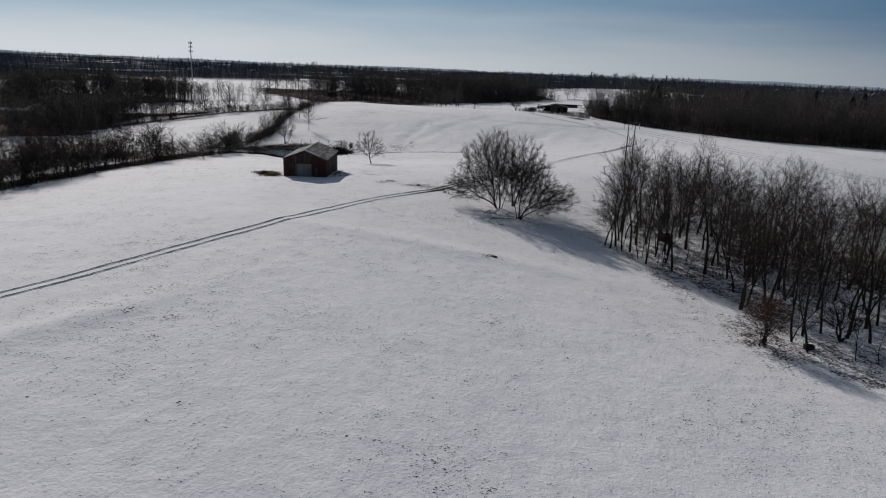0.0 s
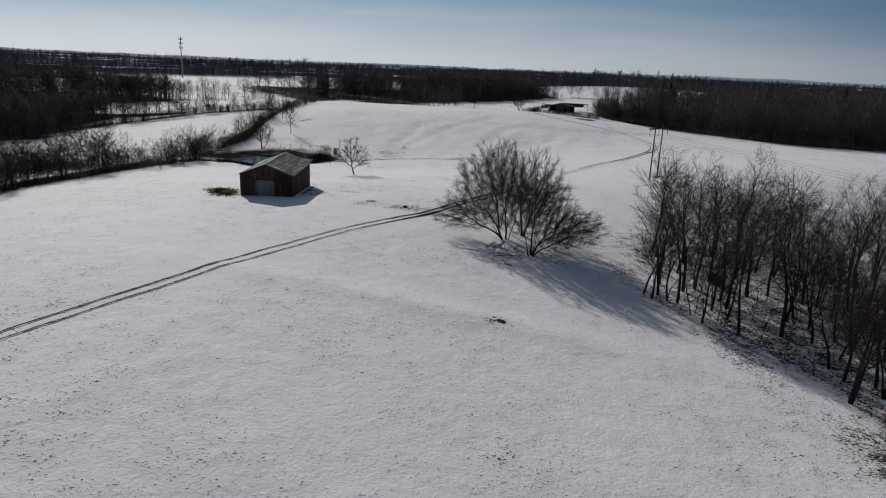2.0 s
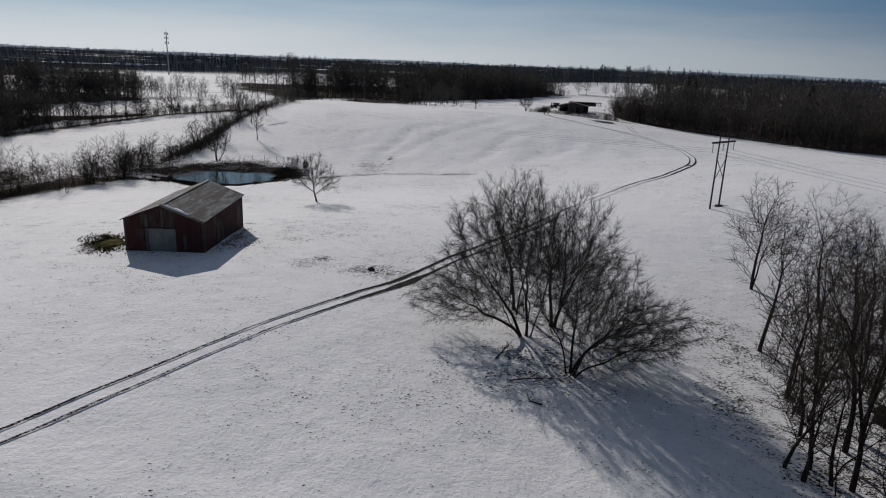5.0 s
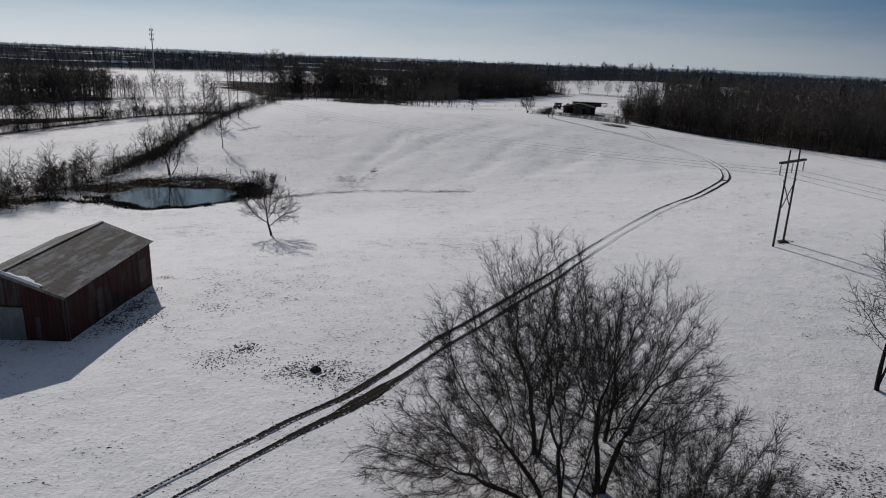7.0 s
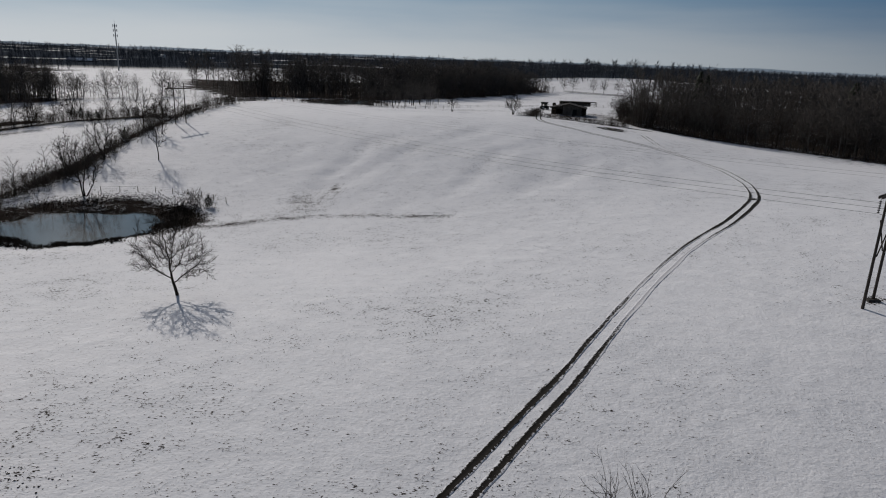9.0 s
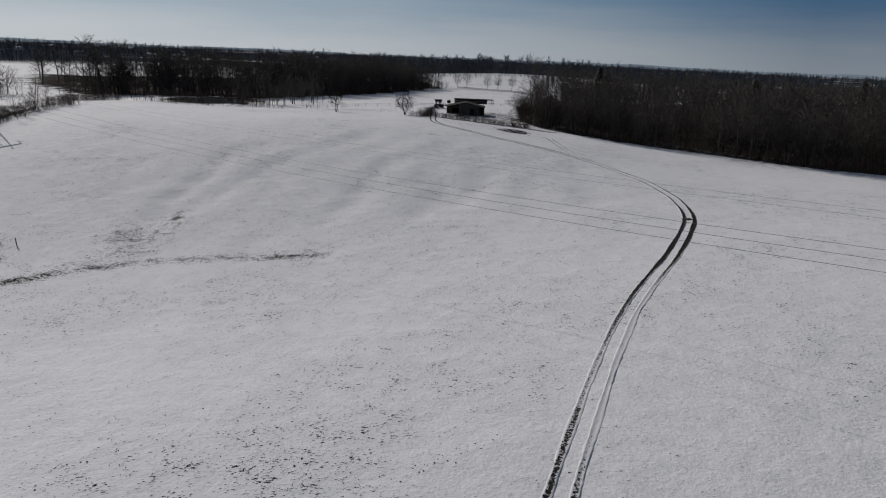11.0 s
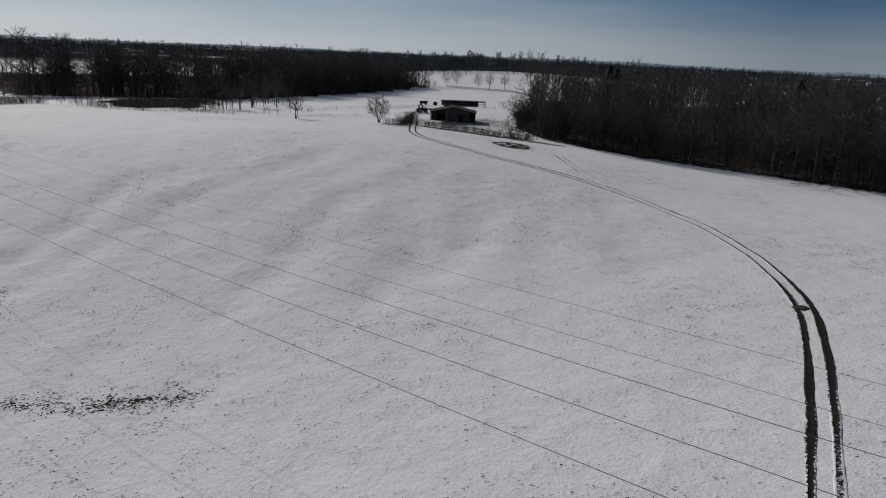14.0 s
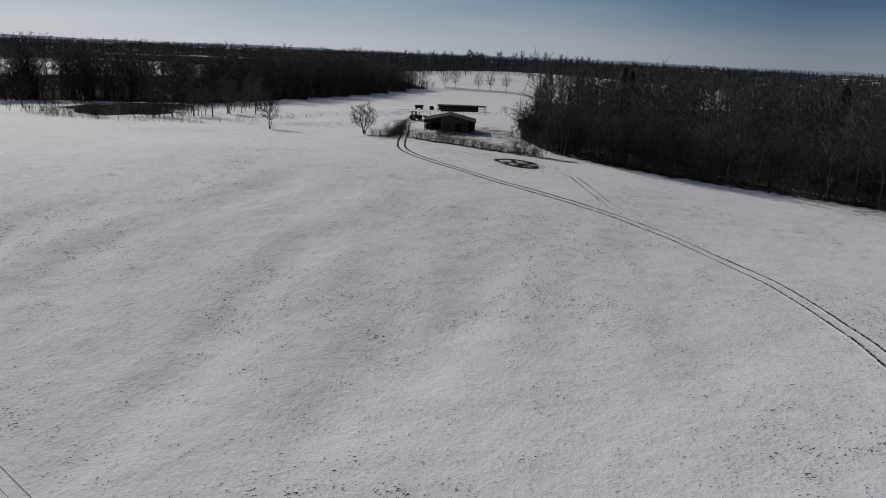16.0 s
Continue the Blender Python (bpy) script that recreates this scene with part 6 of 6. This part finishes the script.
def tractor():
    t = empty("tractor", Matrix.Translation((55.7, 386.0, gz(55.7, 386))) @ Matrix.Rotation(radians(10), 4, "Z"), "dark tractor with a front loader parked by the track", "tractor")
    for y in (-0.75, 0.75):
        wheel(t, -0.9, y, 0.78, 0.42)
        wheel(t, 1.15, y * 0.9, 0.45, 0.28)
    part("bonnet", boxes((0.1, 1.9, -0.38, 0.38, 0.75, 1.45), bevel=0.1), M_GREENPAINT, t)
    part("chassis", boxes((-1.2, 1.6, -0.3, 0.3, 0.5, 0.85), bevel=0.05), M_GREENPAINT, t)
    cab = part("cab", boxes((-1.25, 0.1, -0.6, 0.6, 0.9, 1.5), (-1.2, -1.12, -0.6, 0.6, 1.5, 2.35), (-0.02, 0.06, -0.6, 0.6, 1.5, 2.35), bevel=0.02), M_GREENPAINT, t)
    part("cab_roof", boxes((-1.35, 0.2, -0.7, 0.7, 2.35, 2.5), bevel=0.05), M_GREENPAINT, cab)
    part("seat", boxes((-0.9, -0.45, -0.25, 0.25, 1.0, 1.5), bevel=0.06), M_TYRE, cab)
    part("exhaust", rod(bmesh.new(), (0.7, 0.2, 1.4), (0.7, 0.2, 2.2), 0.05, 0.05, 6), M_STEEL, t)
    for y in (-0.5, 0.5):
        part("loader_arm", rod(bmesh.new(), (0.3, y, 1.5), (2.6, y, 1.1), 0.07, 0.07, 6), M_GREENPAINT, t)
    part("bucket", boxes((2.5, 3.2, -0.95, 0.95, 0.75, 1.35), bevel=0.12), M_GREENPAINT, t)


def wagon():
    w = empty("hay_wagon", Matrix.Translation((69.5, 462.0, gz(69.5, 462))) @ Matrix.Rotation(radians(5), 4, "Z") @ Matrix.Diagonal((0.78, 0.78, 0.78, 1)), "dark farm wagon with a sloped box", "wagon")
    bm = bmesh.new()
    vs = [bm.verts.new(p) for p in ((-1.6, -0.8, 0.9), (1.6, -0.8, 0.9), (1.6, 0.8, 0.9), (-1.6, 0.8, 0.9), (-2.5, -1.2, 2.1), (2.5, -1.2, 2.1), (2.5, 1.2, 2.1), (-2.5, 1.2, 2.1))]
    for f in ((0, 3, 2, 1), (0, 1, 5, 4), (1, 2, 6, 5), (2, 3, 7, 6), (3, 0, 4, 7)):
        bm.faces.new([vs[i] for i in f])
    bmesh.ops.solidify(bm, geom=bm.faces, thickness=0.06)
    part("box", bm, M_GREENPAINT, w)
    part("frame", boxes((-2.0, 2.0, -0.5, -0.4, 0.7, 0.9), (-2.0, 2.0, 0.4, 0.5, 0.7, 0.9), (1.9, 3.4, -0.06, 0.06, 0.6, 0.72)), M_DARKWOOD, w)
    for x in (-1.4, 1.4):
        for y in (-0.85, 0.85):
            wheel(w, x, y, 0.4, 0.25)


shed()
bunk()
tractor()
wagon()
bm = bmesh.new()
rod(bm, (-0.65, 0, 0.75), (0.65, 0, 0.75), 0.8, 0.8, 20)
bmesh.ops.bevel(bm, geom=[e for e in bm.edges if len(e.link_faces) == 2 and e.calc_face_angle(0) > 1.0], offset=0.12, segments=2, affect="EDGES")
tagged(part("hay_bale", bm, M_WEED, None, "", stand(73.5, 456.0, 20)), "round bale of old hay on the snow", "hay bale")


def fence(pts, step, h, rails, label, seed, mat=None):
    """Posts every step metres with rails or wires between them."""
    L = smooth_line(pts, 0.5)
    d = np.r_[0, np.cumsum(np.linalg.norm(np.diff(L, axis=0), axis=1))]
    s = np.arange(0, d[-1], step)
    P = np.column_stack([np.interp(s, d, L[:, 0]), np.interp(s, d, L[:, 1])])
    f = empty("fence", Matrix.Translation((P[0][0], P[0][1], gz(*P[0]))), label, "fence", "farm fences")
    o = Vector((P[0][0], P[0][1], gz(*P[0])))
    rng = random.Random(seed)
    me = bpy.data.meshes.new("post")
    bm = rod(bmesh.new(), (0, 0, -0.4), (0, 0, h), 0.075, 0.06, 6)
    bm.to_mesh(me)
    bm.free()
    me.materials.append(mat or M_WOOD)
    Q = [Vector((x, y, gz(x, y))) - o for x, y in P]
    for q in Q:
        part("post", me, None, f, m=Matrix.Translation(q) @ pose(0, 0, 0, rng.uniform(-4, 4), rng.uniform(-4, 4), rng.uniform(0, 90)))
    for z, r in rails:
        bm = bmesh.new()
        for a, b in zip(Q, Q[1:]):
            rod(bm, a + Vector((0, 0, z)), b + Vector((0, 0, z)), r, r, 4)
        part("rail" if r > 0.02 else "fence_wire", bm, (mat or M_WOOD) if r > 0.02 else M_WIRE, f)


WIRES = [(0.4, 0.008), (0.75, 0.008), (1.05, 0.008)]
fence([(47.6, 341), (54.8, 333.5), (62.5, 327), (69, 322)], 2.6, 1.25, WIRES, "wire fence on grey posts along the farmyard", 1)
fence([(39.0, 343.0), (41.5, 341.5), (44.0, 340.5)], 1.0, 1.25, [(0.35, 0.04), (0.7, 0.04), (1.1, 0.045)], "closed wooden field gate beside the track", 2)
fence([(44.2, 341), (47, 356), (50, 372), (55, 390)], 3.0, 1.25, WIRES, "wire fence along the farm lane", 3)
fence([(44, 403), (28, 399), (11, 383), (-3, 373), (-15, 374), (-31, 380), (-50, 407), (-65, 426)], 5.0, 1.2, WIRES, "wire fence on grey posts across the hilltop", 4)
fence([(122, 660), (140, 640), (158, 622), (162, 590)], 3.0, 1.5, [(0.4, 0.09), (0.85, 0.09), (1.3, 0.09)], "dark board fence beyond the farmyard", 5, M_DARKWOOD)
fence([(60, 405), (80, 404), (104, 398)], 3.5, 1.25, WIRES, "wire fence behind the shed", 6)
fence([(-29, 231), (-38, 236), (-48, 236.5), (-56, 235)], 3.2, 1.1, WIRES, "old wire fence behind the pond", 7)
stuff("yard_brush", scatter_tris(BRUSH_SHAPES, np.concatenate([along([(48, 340), (56, 332.5), (64, 326), (70, 322)], 300, 0.7, 71, (0.25, 0.6)), along([(40, 342.5), (44, 341), (46, 352), (50, 370)], 170, 1.2, 72, (0.3, 0.7)), along([(72, 338), (78, 346), (74, 356)], 40, 3.0, 77, (0.2, 0.5)),
      along([(66, 329), (70, 327)], 24, 0.9, 73, (0.5, 0.9)), along([(28, 398), (8, 384), (42, 403)], 9, 1.5, 74, (0.4, 0.8)), along([(74, 326), (80, 336), (78, 352)], 26, 3.0, 75, (1.0, 1.9)), along([(95, 430), (97, 433)], 5, 1.0, 76, (0.6, 0.9))])),
      M_TWIG, "brush and briars along the farmyard fences", "shrubs")


# ---- small things in the pasture ----
def lump(name, x, y, size, label, category, mat, seed):
    bm = bmesh.new()
    bmesh.ops.create_icosphere(bm, subdivisions=3, radius=1.0)
    for v in bm.verts:
        k = 1 + 0.28 * noise.noise(v.co * 1.7 + Vector((seed, 0, 0))) + 0.12 * noise.noise(v.co * 5 + Vector((0, seed, 0)))
        v.co = Vector((v.co.x * size[0], v.co.y * size[1], v.co.z * size[2])) * k
    tagged(part(name, bm, mat, None, "", stand(x, y)), label, category)


lump("tree_stump", -4.4, 133.0, (0.42, 0.4, 0.36), "dark rotten stump among trampled snow", "stump", M_DARKWOOD, 1)
lump("dirt_mound", 7.8, 87.6, (0.5, 0.42, 0.13), "heap of dark earth thrown up at a burrow", "mound", M_DARKWOOD, 2)
lump("dirt_mound", 63.2, 224.3, (0.9, 0.6, 0.2), "clod of churned mud beside the wheel ruts", "mound", M_CLOD, 3)
lump("brush_pile", -35.6, 138.0, (1.5, 2.2, 0.28), "low heap of matted dead weeds by the barn", "brush pile", M_GRASSPATCH, 4)


def tank():
    bm = bmesh.new()
    a = [bm.verts.new((r * math.cos(t), r * math.sin(t) * 0.75, z)) for r, z in ((0.85, 0), (0.95, 0.6), (0.88, 0.6), (0.8, 0.25)) for t in [2 * math.pi * k / 24 for k in range(24)]]
    for q in range(3):
        for k in range(24):
            bm.faces.new((a[q * 24 + k], a[q * 24 + (k + 1) % 24], a[q * 24 + 24 + (k + 1) % 24], a[q * 24 + 24 + k]))
    bm.faces.new([a[72 + k] for k in range(24)])
    bmesh.ops.recalc_face_normals(bm, faces=bm.faces)
    tagged(part("stock_tank", bm, M_TYRE, None, "", stand(42.0, 68.3, 20, 0.72)), "black oval stock tank at the wood edge", "trough")


tank()


def blind():
    z = gz(39.0, 110.4)
    b = empty("hunting_blind", Matrix.Translation((39.0, 110.4, z - 0.45)) @ Matrix.Rotation(radians(20), 4, "Z") @ Matrix.Diagonal((0.8, 0.8, 0.72, 1)), "small dark wooden hut with a peaked roof among trees", "hut")
    walls = part("wall", boxes((-0.9, 0.9, -0.9, 0.9, 0.3, 1.9)), M_DARKWOOD, b)
    part("window", boxes((-0.5, 0.5, -0.93, -0.9, 1.2, 1.6)), M_DARK, walls)
    bm = bmesh.new()
    vs = [bm.verts.new(p) for p in ((-1.15, -1.1, 1.85), (1.15, -1.1, 1.85), (0, -1.1, 2.6), (-1.15, 1.1, 1.85), (1.15, 1.1, 1.85), (0, 1.1, 2.6))]
    for f in ((0, 1, 2), (5, 4, 3), (0, 2, 5, 3), (1, 4, 5, 2), (0, 3, 4, 1)):
        bm.faces.new([vs[i] for i in f])
    part("roof", bm, M_DARKWOOD, b)
    for x in (-0.8, 0.8):
        for y in (-0.8, 0.8):
            part("leg", boxes((x - 0.06, x + 0.06, y - 0.06, y + 0.06, -0.4, 0.3)), M_DARKWOOD, b)


blind()
stuff("fallen_brush", scatter_tris(BRUSH_SHAPES, along([(39.5, 110), (39.0, 106), (40.5, 102)], 22, 0.5, 81, (0.15, 0.35))), M_TWIG, "dark pile of fallen brush among the trees", "brush pile")


# fallen limbs
def limb(x, y, turn, ln, seed, label, mat):
    rng = random.Random(seed)
    out = [[], [], []]
    grow(rng, out, Vector((0, 0, 0.08)), Vector((1, 0, 0.03)), ln, 0.09, 0, dict(BRUSH, seg=[5, 2, 1], up=[0, 0, 0], wig=[0.1, 0.15, 0.2], n=[7, 3], thin=0.015))
    V, F = merge([tubes(out[0], 5), tubes(out[1], 4), spikes(out[2])])
    V[:, 2] = np.abs(V[:, 2]) * 0.6
    tagged(part("fallen_limb", raw_mesh("fallen_limb", V, F, mat), None, None, "", stand(x, y, turn, 1, -0.02)), label, "fallen limb", "fallen limbs")


limb(8.8, 110.5, 10, 4.5, 1, "dark fallen limb lying on snow under a tree", M_BARK2)
limb(11.0, 107.5, 160, 3.5, 2, "dark fallen limb lying on snow under a tree", M_BARK2)
limb(8.0, 114.0, 60, 3.0, 3, "dark fallen limb lying on snow under a tree", M_BARK2)
limb(116.5, 282.0, 20, 8.0, 4, "pale fallen limb at the edge of the wood", M_WOOD)
limb(112.0, 287.0, -10, 7.0, 5, "pale fallen limb at the edge of the wood", M_WOOD)


# ---- backdrop hills closing the view, haze painted into their colour ----
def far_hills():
    # pale blue base colour stands in for the air's haze
    M_HILL = plain("haze_painted_hills", (0.30, 0.38, 0.46), (0.36, 0.44, 0.52), 0.004, 1.0, bump=0.0, spec=0.0)
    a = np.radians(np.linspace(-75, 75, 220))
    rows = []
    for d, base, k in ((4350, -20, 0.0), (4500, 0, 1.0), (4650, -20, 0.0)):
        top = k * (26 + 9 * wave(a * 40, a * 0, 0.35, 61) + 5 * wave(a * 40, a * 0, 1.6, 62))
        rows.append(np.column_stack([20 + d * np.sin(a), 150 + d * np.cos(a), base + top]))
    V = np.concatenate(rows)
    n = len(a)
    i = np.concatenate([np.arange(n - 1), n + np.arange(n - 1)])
    tagged(new("backdrop", raw_mesh("backdrop", V, np.stack([i, i + 1, i + n + 1, i + n], 1), M_HILL, True)), "backdrop line of distant hills with haze painted in as pale blue", "hills", kind="structure")


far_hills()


# ---- houses in the far country ----
M_SIDING = plain("pale_siding", (0.45, 0.45, 0.44), (0.62, 0.62, 0.60), 0.3, 0.7)


def house(x, y, w, d, h, turn, label, category="house"):
    b = empty("farm_building" if category == "building" else "house", Matrix.Translation((x, y, gz(x, y) - 0.5)) @ Matrix.Rotation(radians(turn), 4, "Z"), label, category, "distant buildings")
    part("wall", boxes((-w / 2, w / 2, -d / 2, d / 2, 0, h)), M_SIDING if category == "house" else M_DARKWOOD, b)
    bm = bmesh.new()
    vs = [bm.verts.new(p) for s in (-1, 1) for p in ((s * (w / 2 + 0.4), -d / 2 - 0.4, h), (s * (w / 2 + 0.4), d / 2 + 0.4, h), (s * (w / 2 + 0.4), 0, h + d * 0.3))]
    for f in ((0, 1, 2), (5, 4, 3), (0, 2, 5, 3), (1, 4, 5, 2), (0, 3, 4, 1)):
        bm.faces.new([vs[i] for i in f])
    part("roof", bm, M_SNOWCAP, b, "snow-covered roof")
    part("door", boxes((-0.6, 0.6, -d / 2 - 0.06, -d / 2 - 0.02, 0.3, 2.4)), M_DARKWOOD, b)


house(-520, 1190, 42, 13, 2.2, 6, "long low farm building under snow", "building")
rng = random.Random(8)
for k in range(16):
    d, a = rng.uniform(1500, 3200), radians(rng.choice((rng.uniform(24, 46), rng.uniform(-36, -4))))
    house(20 + d * math.sin(a), 150 + d * math.cos(a), rng.uniform(12, 22), rng.uniform(8, 11), rng.uniform(3.5, 6), rng.uniform(-40, 40), "distant pale house with a snowy roof")
